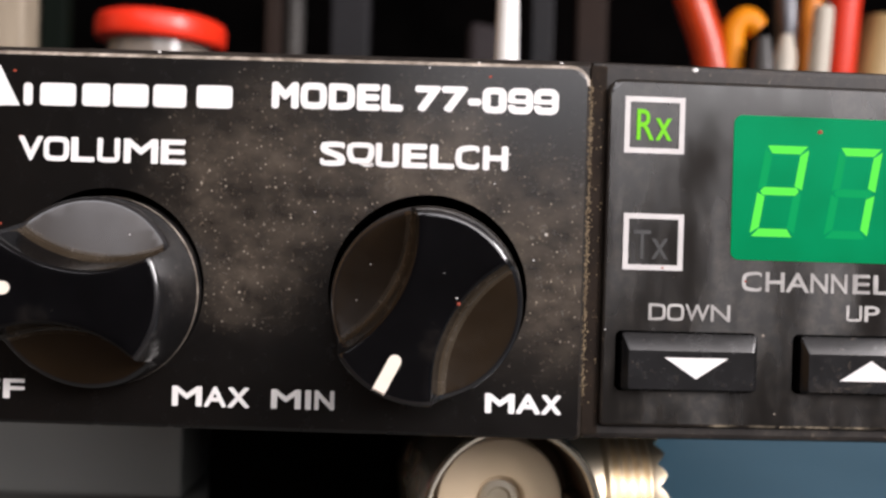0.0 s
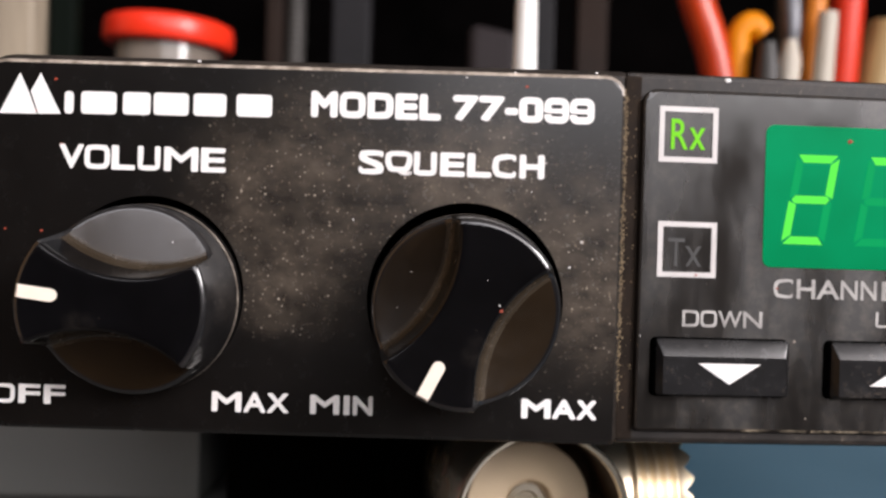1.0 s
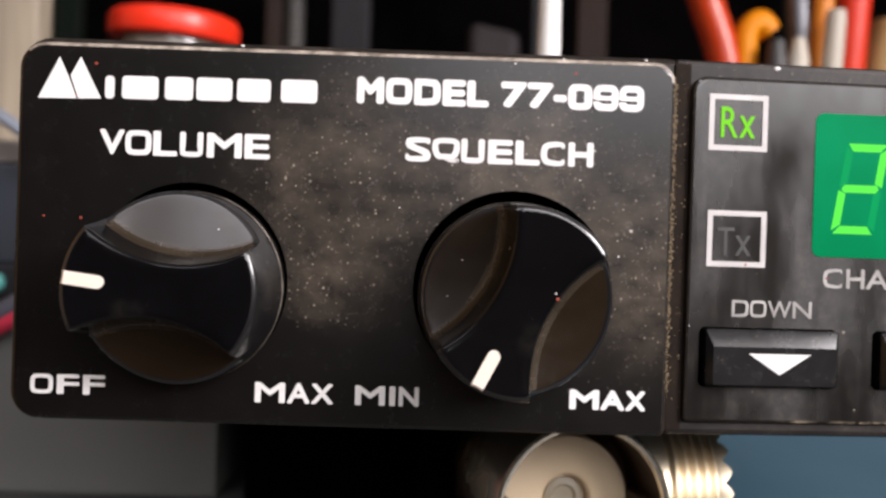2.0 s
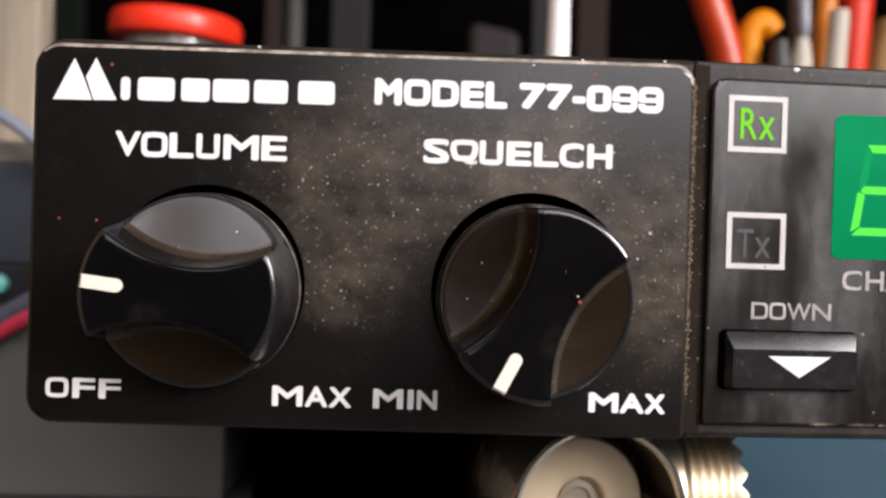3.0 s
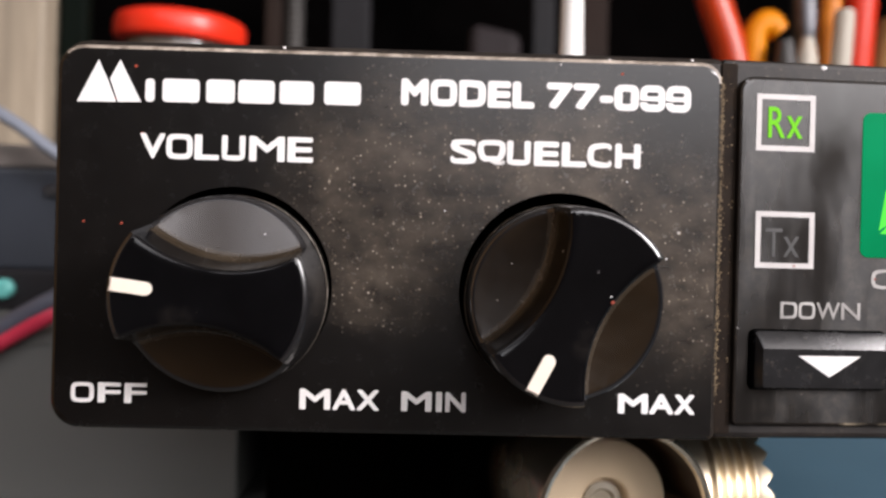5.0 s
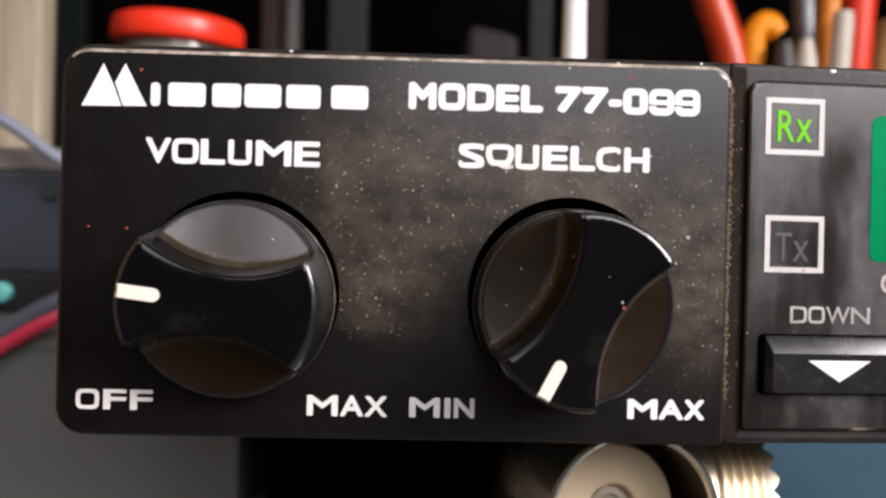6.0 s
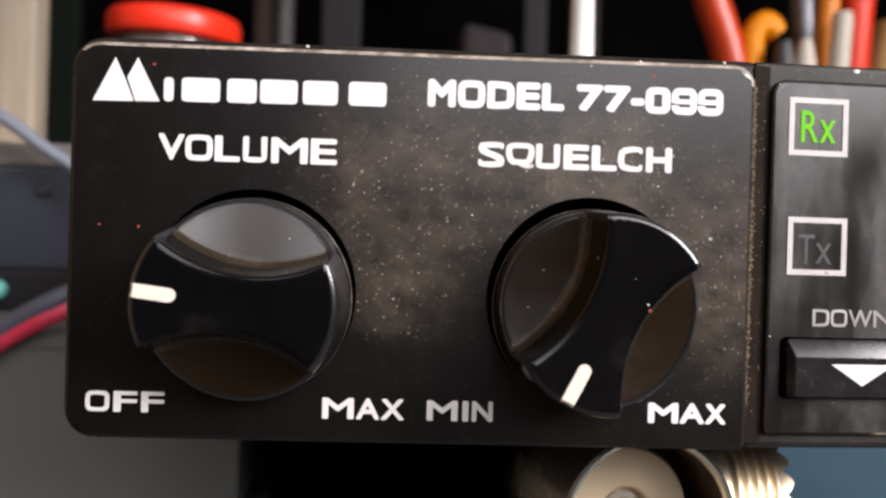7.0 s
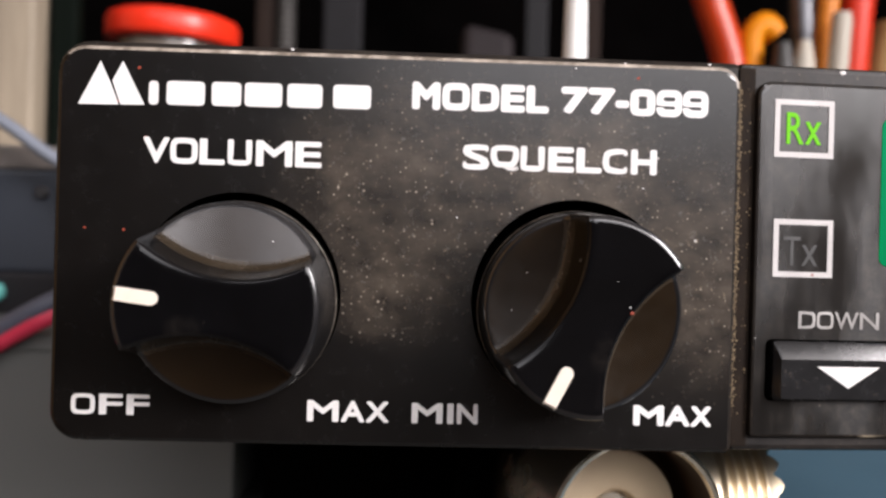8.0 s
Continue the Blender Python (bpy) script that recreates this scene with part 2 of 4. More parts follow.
M_DARK = simple("dark_grey_paint", (0.01, 0.01, 0.011), (0.016, 0.015, 0.017), (0.5, 0.65), 120.0, spec=0.15)
M_BLACK = simple("deep_shade_black", (0.0009, 0.0008, 0.0008), (0.002, 0.0017, 0.0017), (0.8, 0.95), 80.0, spec=0.0)
M_POST = simple("brown_rack_post", (0.014, 0.009, 0.007), (0.022, 0.014, 0.011), (0.5, 0.7), 120.0, spec=0.1)
M_BOXGREY = simple("grey_device_lid", (0.1, 0.088, 0.08), (0.13, 0.115, 0.105), (0.5, 0.6), 120.0)
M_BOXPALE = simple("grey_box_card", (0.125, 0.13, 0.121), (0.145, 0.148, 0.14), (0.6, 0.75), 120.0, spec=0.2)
M_GREENDARK = simple("dark_green_paint", (0.0015, 0.003, 0.002), (0.003, 0.005, 0.0035), (0.6, 0.7), 120.0, spec=0.05)
M_COIL = simple("dull_steel_coil", (0.05, 0.047, 0.045), (0.08, 0.075, 0.07), (0.4, 0.6), 200.0, 0.3)
M_TRAY = simple("grey_tray_plastic", (0.022, 0.018, 0.019), (0.03, 0.025, 0.026), (0.5, 0.6), 100.0, spec=0.1)
M_SPECK = simple("red_speck", (0.3, 0.04, 0.015), (0.22, 0.03, 0.012), (0.6, 0.8), 900.0)
M_BOXBLACK = simple("blue_black_device", (0.014, 0.018, 0.026), (0.022, 0.027, 0.036), (0.4, 0.5), 120.0)
M_WALL = simple("dark_unseen_wall", (0.05, 0.038, 0.03), (0.07, 0.054, 0.042), (0.7, 0.85), 20.0)
M_BROWN_WALL = simple("reflected_brown_wall", (0.48, 0.27, 0.1), (0.36, 0.2, 0.07), (0.45, 0.6), 25.0, stretch=(1, 6, 0.4))
M_CEIL = simple("ceiling_paint", (0.2, 0.19, 0.18), (0.24, 0.23, 0.22), (0.8, 0.9), 20.0)
M_FLOOR = simple("floor_wood", (0.06, 0.04, 0.025), (0.09, 0.06, 0.04), (0.45, 0.6), 15.0, stretch=(1, 8, 1))


# ---------------------------------------------------------------- mesh helpers
def obj(name, bm, mats, parent=None, label="", smooth=35.0):
    bmesh.ops.recalc_face_normals(bm, faces=bm.faces[:])
    me = bpy.data.meshes.new(name)
    for f in bm.faces:
        f.smooth = smooth > 0
    bm.to_mesh(me)
    bm.free()
    for m in (mats if isinstance(mats, (list, tuple)) else [mats]):
        me.materials.append(m)
    if smooth > 0:
        me.set_sharp_from_angle(angle=radians(smooth))
        for p in me.polygons:
            if abs(p.normal.y) > 0.9999 and p.area > 3e-7:
                p.use_smooth = False
    ob = new(name, me)
    if parent:
        ob.parent = parent
    if label:
        tagged(ob, label)
    return ob


def part(name, bm, material, parent, label="", smooth=35.0):
    return obj(name, bm, material, parent, label, smooth)


def empty(name, place=(0, 0, 0), rz=0.0):
    ob = new(name)
    ob.matrix_world = pose(place[0], place[1], place[2], 0, 0, rz)
    ob.empty_display_size = 0.01
    return ob


def rounded(x0, x1, z0, z1, r, inset=0.0, n=6):
    """Points of a rounded rectangle; r is one radius or four (lower left, lower right, upper right, upper left)."""
    r = [r] * 4 if isinstance(r, (int, float)) else list(r)
    x0, x1, z0, z1 = x0 + inset, x1 - inset, z0 + inset, z1 - inset
    pts = []
    for k, (cx, cz, a) in enumerate(((x0, z0, 180), (x1, z0, 270), (x1, z1, 0), (x0, z1, 90))):
        q = max(r[k] - inset, 0.02)
        sx, sz = (1 if k in (0, 3) else -1), (1 if k in (0, 1) else -1)
        for i in range(n + 1):
            t = radians(a + 90 * i / n)
            pts.append((cx + sx * q + q * math.cos(t), cz + sz * q + q * math.sin(t)))
    return pts


def loft(bm, loops, mats=None, close=True):
    """Joins rings of 3D points (mm) by quads; mats: a material index for each band."""
    rings = [[bm.verts.new(Vector(p) * MM) for p in ring] for ring in loops]
    for k in range(len(rings) - 1):
        a, b = rings[k], rings[k + 1]
        for i in range(len(a)):
            j = (i + 1) % len(a)
            if j == 0 and not close:
                continue
            f = bm.faces.new((a[i], a[j], b[j], b[i]))
            if mats:
                f.material_index = mats[k]
    return rings


def slab(bm, x0, x1, z0, z1, r, levels, mats=None, face_mat=0, n=6):
    """A rounded slab in the xz plane, built through levels of (inset, y), the last one being its front face."""
    rings = loft(bm, [[(p[0], y, p[1]) for p in rounded(x0, x1, z0, z1, r, i, n)] for i, y in levels], mats)
    bm.faces.new(rings[0])
    bm.faces.new(rings[-1]).material_index = face_mat
    return rings


def box(bm, x0, x1, y0, y1, z0, z1, bevel=0.0):
    """A box in mm, with bevelled edges."""
    made = bmesh.ops.create_cube(bm, size=1.0)["verts"]
    bmesh.ops.transform(bm, verts=made, matrix=Matrix.LocRotScale(
        Vector(((x0 + x1) / 2, (y0 + y1) / 2, (z0 + z1) / 2)) * MM, None, Vector((x1 - x0, y1 - y0, z1 - z0)) * MM))
    if bevel:
        edges = list({e for v in made for e in v.link_edges})
        bmesh.ops.bevel(bm, geom=edges, offset=bevel * MM, segments=2, profile=0.5, affect="EDGES")


def lathe(bm, profile, n=40, axis="z", centre=(0, 0, 0), mats=None, caps=True):
    """Turns a profile of (radius, height), in mm, round an axis."""
    rings = []
    for r, h in profile:
        ring = []
        for i in range(n):
            a = 2 * math.pi * i / n
            u, v = r * math.cos(a), r * math.sin(a)
            p = {"z": (u, v, h), "y": (u, h, v), "x": (h, u, v)}[axis]
            ring.append((p[0] + centre[0], p[1] + centre[1], p[2] + centre[2]))
        rings.append(ring)
    made = loft(bm, rings, mats)
    if caps:
        bm.faces.new(made[0])
        bm.faces.new(made[-1])
    return made


def squared(ch, u, v):
    """Pulls the round letters of the font towards the square-shouldered shapes of the print."""
    if ch not in "OCQS09DU" or (ch == "D" and u < 0) or (ch == "U" and v > 0):
        return u, v
    big = max(abs(u), abs(v))
    if big < 1e-6:
        return u, v
    k = 1 + (0.5 if ch in "SC" else 0.75) * (min(math.hypot(u, v), 1.0) / big - 1)
    k = max(k, 1.0)
    return u * k, v * k


def word(text, cells, z0, z1, material, parent, bold=0.03, label=""):
    """One printed word: each character fitted to its cell (from x, to x), thickened by small shifts."""
    bm = bmesh.new()
    for ch, (x0, x1) in zip(text, cells):
        cu = bpy.data.curves.new("lettering", "FONT")
        cu.body, cu.resolution_u = ch, 5
        tmp = new("lettering", cu)
        me = bpy.data.meshes.new_from_object(tmp.evaluated_get(bpy.context.evaluated_depsgraph_get()))
        bpy.data.objects.remove(tmp)
        xs, zs = [v.co.x for v in me.vertices], [v.co.y for v in me.vertices]
        ax, az, bx, bz = min(xs), min(zs), max(xs), max(zs)
        top = z0 + 0.72 * (z1 - z0) if ch == "x" else z1
        lo, hi = (z0, top) if ch != "-" else (z0 + 0.28 * (z1 - z0), z0 + 0.56 * (z1 - z0))
        sx, sz = (x1 - x0) / 2, (hi - lo) / 2
        w = bold * (z1 - z0)
        tris = [tuple(p.vertices) for p in me.polygons]
        flat = [squared(ch, 2 * (v.co.x - ax) / (bx - ax) - 1, 2 * (v.co.y - az) / (bz - az) - 1) for v in me.vertices]
        bpy.data.meshes.remove(me)
        turns = [None] + [radians(a) for a in range(0, 360, 45)]
        for k, a in enumerate(turns if bold else [None]):
            dx, dz = (0, 0) if a is None else (w * math.cos(a), w * math.sin(a))
            y = -0.05 - 0.004 * k
            vs = [bm.verts.new(Vector(((x0 + x1) / 2 + u * (sx - w) + dx, y, (lo + hi) / 2 + v * (sz - w) + dz)) * MM) for u, v in flat]
            for t in tris:
                f = bm.faces.new([vs[q] for q in t])
    for f in bm.faces:
        f.normal_update()
        if f.normal.y > 0:
            f.normal_flip()
    me = bpy.data.meshes.new("lettering")
    bm.to_mesh(me)
    bm.free()
    me.materials.append(material)
    ob = new("lettering", me)
    ob.parent = parent
    if label:
        tagged(ob, label)
    return ob


def nine(x0, x1, z0, z1, material, parent):
    """A square-built printed 9: one upper counter, and a lower slit that opens by a small gap at the side."""
    w, h = x1 - x0, z1 - z0
    bm = bmesh.new()
    rim = rounded(x0, x1, z0, z1, 0.3 * h)
    side = [(x0, z0 + 0.44 * h), (x0 + 0.1 * w, z0 + 0.41 * h), (x0 + 0.26 * w, z0 + 0.4 * h), (x0 + 0.7 * w, z0 + 0.4 * h), (x0 + 0.74 * w, z0 + 0.36 * h),
            (x0 + 0.74 * w, z0 + 0.32 * h), (x0 + 0.7 * w, z0 + 0.28 * h), (x0 + 0.33 * w, z0 + 0.28 * h), (x0 + 0.29 * w, z0 + 0.32 * h), (x0 + 0.26 * w, z0 + 0.35 * h),
            (x0 + 0.1 * w, z0 + 0.36 * h), (x0, z0 + 0.34 * h)]
    # the gap goes in where the outline runs down the left side
    k = max(range(len(rim)), key=lambda i: abs(rim[i][1] - rim[i - 1][1]) if rim[i][0] < x0 + 0.05 * w and rim[i - 1][0] < x0 + 0.05 * w else -1)
    if rim[k][1] > rim[k - 1][1]:
        side.reverse()
    loops = [rim[:k] + side + rim[k:], rounded(x0 + 0.27 * w, x1 - 0.27 * w, z0 + 0.58 * h, z0 + 0.74 * h, 0.07 * h)]
    edges = []
    for loop in loops:
        vs = [bm.verts.new(Vector((p[0], -0.06, p[1])) * MM) for p in loop]
        edges += [bm.edges.new((a, b)) for a, b in zip(vs, vs[1:] + vs[:1])]
    bmesh.ops.triangle_fill(bm, edges=edges, use_beauty=True)
    for f in bm.faces:
        f.normal_update()
        if f.normal.y > 0:
            f.normal_flip()
    return part("lettering", bm, material, parent, "", 0)


def prism(points, y0, y1, material, name, parent, label=""):
    """A flat shape of the xz plane, given by its corners in mm, from y0 back to y1."""
    bm = bmesh.new()
    rings = loft(bm, [[(p[0], y, p[1]) for p in points] for y in (y1, y0)])
    bm.faces.new(rings[0])
    bm.faces.new(rings[1])
    return obj(name, bm, material, parent, label, 0)


def tube(name, points, r, material, parent=None, label=""):
    """A round cable through points in mm."""
    cu = bpy.data.curves.new(name, "CURVE")
    cu.dimensions, cu.bevel_depth, cu.bevel_resolution, cu.resolution_u = "3D", r * MM, 3, 10
    sp = cu.splines.new("BEZIER")
    sp.bezier_points.add(len(points) - 1)
    for b, p in zip(sp.bezier_points, points):
        b.co = Vector(p) * MM
        b.handle_left_type = b.handle_right_type = "AUTO"
    cu.use_fill_caps = True
    tmp = new(name, cu)
    me = bpy.data.meshes.new_from_object(tmp.evaluated_get(bpy.context.evaluated_depsgraph_get()))
    bpy.data.objects.remove(tmp)
    me.materials.clear()
    me.materials.append(material)
    for f in me.polygons:
        f.use_smooth = True
    ob = new(name, me)
    if parent:
        ob.parent = parent
    if label:
        tagged(ob, label)
    return ob


DESK = -24.6          # height of the desk top, mm; z = 0 is near the radio's lower edge


# ---------------------------------------------------------------- room
# Room out of view, added; walls and ceiling kept dark against stray light.
def room():
    x0, x1, y0, y1, z0, z1 = -1600.0, 1300.0, -1400.0, 900.0, -774.6, 1725.0
    def wall(name, a, label, material=M_WALL):
        bm = bmesh.new()
        for b in a:
            box(bm, *b)
        tagged(obj(name, bm, material, smooth=0), label, "wall", kind="structure")
    wall("wall_north", [(x0 - 100, x1 + 100, y1, y1 + 100, z0, z1)], "unseen plain painted wall behind the desk")
    # unseen west wall, made brown so that the squelch knob's left scoop mirrors it
    wall("wall_west", [(x0 - 100, x0, y0, y1, z0, z1)], "unseen honey-brown side wall, added for the knob's reflection", M_BROWN_WALL)
    ey0, ey1, ez0, ez1 = -1350.0, -750.0, 310.0, 1130.0
    wall("wall_east", [(x1, x1 + 100, y0, ey0, z0, z1), (x1, x1 + 100, ey1, y1, z0, z1),
                       (x1, x1 + 100, ey0, ey1, z0, ez0), (x1, x1 + 100, ey0, ey1, ez1, z1)], "unseen plain painted side wall with a tall window opening")
    wx0, wx1, wz0, wz1 = -5.0, 1165.0, 230.0, 1250.0
    vx0, vx1, vz0, vz1 = -790.0, -210.0, 740.0, 1420.0
    wall("wall_south", [(x0 - 100, vx0, y0 - 100, y0, z0, z1), (vx0, vx1, y0 - 100, y0, z0, vz0), (vx0, vx1, y0 - 100, y0, vz1, z1),
                        (vx1, wx0, y0 - 100, y0, z0, z1), (wx0, wx1, y0 - 100, y0, z0, wz0), (wx0, wx1, y0 - 100, y0, wz1, z1),
                        (wx1, x1 + 100, y0 - 100, y0, z0, z1)], "unseen plain painted wall with a wide and an added small window opening")
    bm = bmesh.new()
    box(bm, x0 - 100, x1 + 100, y0 - 100, y1 + 100, z0 - 60, z0)
    tagged(obj("floor", bm, M_FLOOR, smooth=0), "brown wooden floor of the room", "floor", kind="structure")
    bm = bmesh.new()
    box(bm, x0 - 100, x1 + 100, y0 - 100, y1 + 100, z1, z1 + 60)
    tagged(obj("ceiling", bm, M_CEIL, smooth=0), "unseen painted ceiling, toned down against stray light", "ceiling", kind="structure")


room()


# ---------------------------------------------------------------- desk and mat
def desk():
    d = tagged(empty("desk", (0.1, 0.2, -0.7746)), "grey laminate desk with a flat top", "desk")
    bm = bmesh.new()
    box(bm, -800, 800, -25, 720, DESK - 30, DESK, 2.0)
    bmesh.ops.translate(bm, vec=(-0.1, -0.2, 0.7746), verts=bm.verts[:])
    part("desktop", bm, M_DESK, d)
    for x in (-740, 740):
        for y in (35, 660):
            bm = bmesh.new()
            box(bm, x - 25, x + 25, y - 25, y + 25, -774.6, DESK - 30, 3.0)
            bmesh.ops.translate(bm, vec=(-0.1, -0.2, 0.7746), verts=bm.verts[:])
            part("leg", bm, M_DARK, d)


desk()
bm = bmesh.new()
rings = loft(bm, [[(p[0], p[1], DESK + z) for p in rounded(74, 420, 0, 300, 6, i)] for i, z in ((0, 0.0), (0, 1.2), (0.4, 1.6))])
bm.faces.new(rings[-1])
bm.faces.new(rings[0])
tagged(obj("work_mat", bm, M_MAT), "slate-blue work mat lying on the desk", "mat")




# ---------------------------------------------------------------- the radio
def hole_face(bm, outline, y, holes, n=56):
    """A flat face at y with round holes (x, z, radius); returns the rims of the holes."""
    edges = []
    for a, b in zip(outline, outline[1:] + outline[:1]):
        edges.append(bm.edges.get((a, b)) or bm.edges.new((a, b)))
    rims = []
    for cx, cz, r in holes:
        rim = [bm.verts.new(Vector((cx + r * math.cos(2 * math.pi * i / n), y, cz + r * math.sin(2 * math.pi * i / n))) * MM) for i in range(n)]
        edges += [bm.edges.new((rim[i], rim[(i + 1) % n])) for i in range(n)]
        rims.append(rim)
    bmesh.ops.triangle_fill(bm, edges=edges, use_beauty=True)
    return rims


KNOBS = [(16.75, 13.3, 173.0), (46.75, 13.25, 243.0)]     # centre and the way that the marker points
HOLES = [(16.72, 13.75, 9.15), (46.72, 13.85, 9.25)]


def knob_mesh():
    """A round knob with a waisted grip between two sloping scoops; its axis is -y, the grip lies along x."""
    bm = bmesh.new()
    base, face, top = 8.85, 10.6, 8.15
    r0, waist, bend = top - 0.45, 2.35, 12.0

    def height(a, n):
        edge = waist + bend - math.sqrt(bend * bend - a * a)
        d = abs(n) - edge
        top = face - 0.22 * (1 - (a * a + n * n) / (r0 * r0))      # the grip's face is slightly dished
        if d <= -0.3:
            return top
        if d <= 0.0:
            return top - 0.25 * ((d + 0.3) / 0.3) ** 2
        if d <= 1.0:
            return top - 0.25 - (top - 0.25 - 5.2) * (1 - (1 - d) ** 2.4)
        return 5.2 - 0.28 * (d - 1.0)

    steps = [-0.3, -0.15, 0.0, 0.06, 0.16, 0.3, 0.45, 0.6, 0.75, 0.9, 1.0, 1.2, 1.8, 2.8, 4.2, 6.0]
    rows = []
    count = 72
    for i in range(count + 1):
        a = -r0 * math.cos(math.pi * i / count)
        edge = waist + bend - math.sqrt(bend * bend - a * a)
        lim = math.sqrt(max(r0 * r0 - a * a, 0.0))
        line = [0.0] + [min((edge - 0.3) * k, lim) for k in (0.2, 0.4, 0.6, 0.8)] + [min(edge + s, lim) for s in steps] + [lim]
        rows.append([(a, n) for n in [-v for v in reversed(line[1:])] + line])
    verts = [[bm.verts.new(Vector((a, -height(a, n), n)) * MM) for a, n in row] for row in rows]
    for i in range(count):
        for j in range(len(verts[0]) - 1):
            quad = (verts[i][j], verts[i][j + 1], verts[i + 1][j + 1], verts[i + 1][j])
            f = bm.faces.new(quad)
            a, n = rows[i][j][0], (rows[i][j][1] + rows[i][j + 1][1]) / 2
            d = abs(n) - waist - bend + math.sqrt(bend * bend - a * a)
            f.material_index = 0 if d < 0.42 else 2 if d < 1.15 else 1
    bmesh.ops.remove_doubles(bm, verts=bm.verts[:], dist=1e-6)
    bmesh.ops.dissolve_degenerate(bm, dist=1e-6, edges=bm.edges[:])
    rim = [e for e in bm.edges if e.is_boundary]
    # rounded shoulder, then the tapering skirt down into the panel
    for drop, grow in ((0.06, 0.2), (0.12, 0.15), (0.22, 0.1)):
        made = bmesh.ops.extrude_edge_only(bm, edges=rim)["geom"]
        vs = [g for g in made if isinstance(g, bmesh.types.BMVert)]
        rim = [g for g in made if isinstance(g, bmesh.types.BMEdge) and g.is_boundary]
        for g in made:
            if isinstance(g, bmesh.types.BMFace):
                g.material_index = 3 if grow < 0.12 else 4
        for v in vs:
            q = math.hypot(v.co.x, v.co.z)
            k = (q + grow * MM) / q
            v.co = Vector((v.co.x * k, v.co.y + drop * MM, v.co.z * k))
    for v in bm.verts:
        k = 1 + (base / top - 1) * (1 - min(max(-v.co.y / MM, 0), face) / face)
        v.co = Vector((v.co.x * k, v.co.y, v.co.z * k))
    # down the side: smooth skirt, a dusty rim just above the panel, then into the hole
    for y, index in ((-1.15, 3), (-0.75, 5), (2.5, 3)):
        made = bmesh.ops.extrude_edge_only(bm, edges=rim)["geom"]
        rim = [g for g in made if isinstance(g, bmesh.types.BMEdge) and g.is_boundary]
        r = base - (base - top) * min(max(-y, 0), face) / face
        for g in made:
            if isinstance(g, bmesh.types.BMVert):
                q = math.hypot(g.co.x, g.co.z)
                g.co = Vector((g.co.x / q * r, y, g.co.z / q * r)) * MM
            elif isinstance(g, bmesh.types.BMFace):
                g.material_index = index
    return bm


def knob(radio, spec, name, label):
    x, z, turn = spec
    k = part(name, knob_mesh(), [M_KNOB, M_SCOOP, M_FILLET_GLINT, M_SKIRT, M_RIM, M_EDGE], radio, label, 32)
    k.matrix_local = pose(x * MM, 0, z * MM, 0, -turn, 0)
    bm = bmesh.new()
    pts = [(8.0, -0.55), (8.0, 0.55), (7.75, 0.55)] + [(5.0 - 0.55 * math.sin(radians(a)), 0.55 * math.cos(radians(a))) for a in range(0, 181, 20)] + [(7.75, -0.55)]
    front = [(p[0], -10.68 if p[0] < 7.9 else -10.45, p[1]) for p in pts]
    rings = loft(bm, [[(p[0], -9.6, p[1]) for p in pts], front])
    bm.faces.new(rings[1])
    part("marker", bm, M_MARK, k, "ivory pointer line", 0)


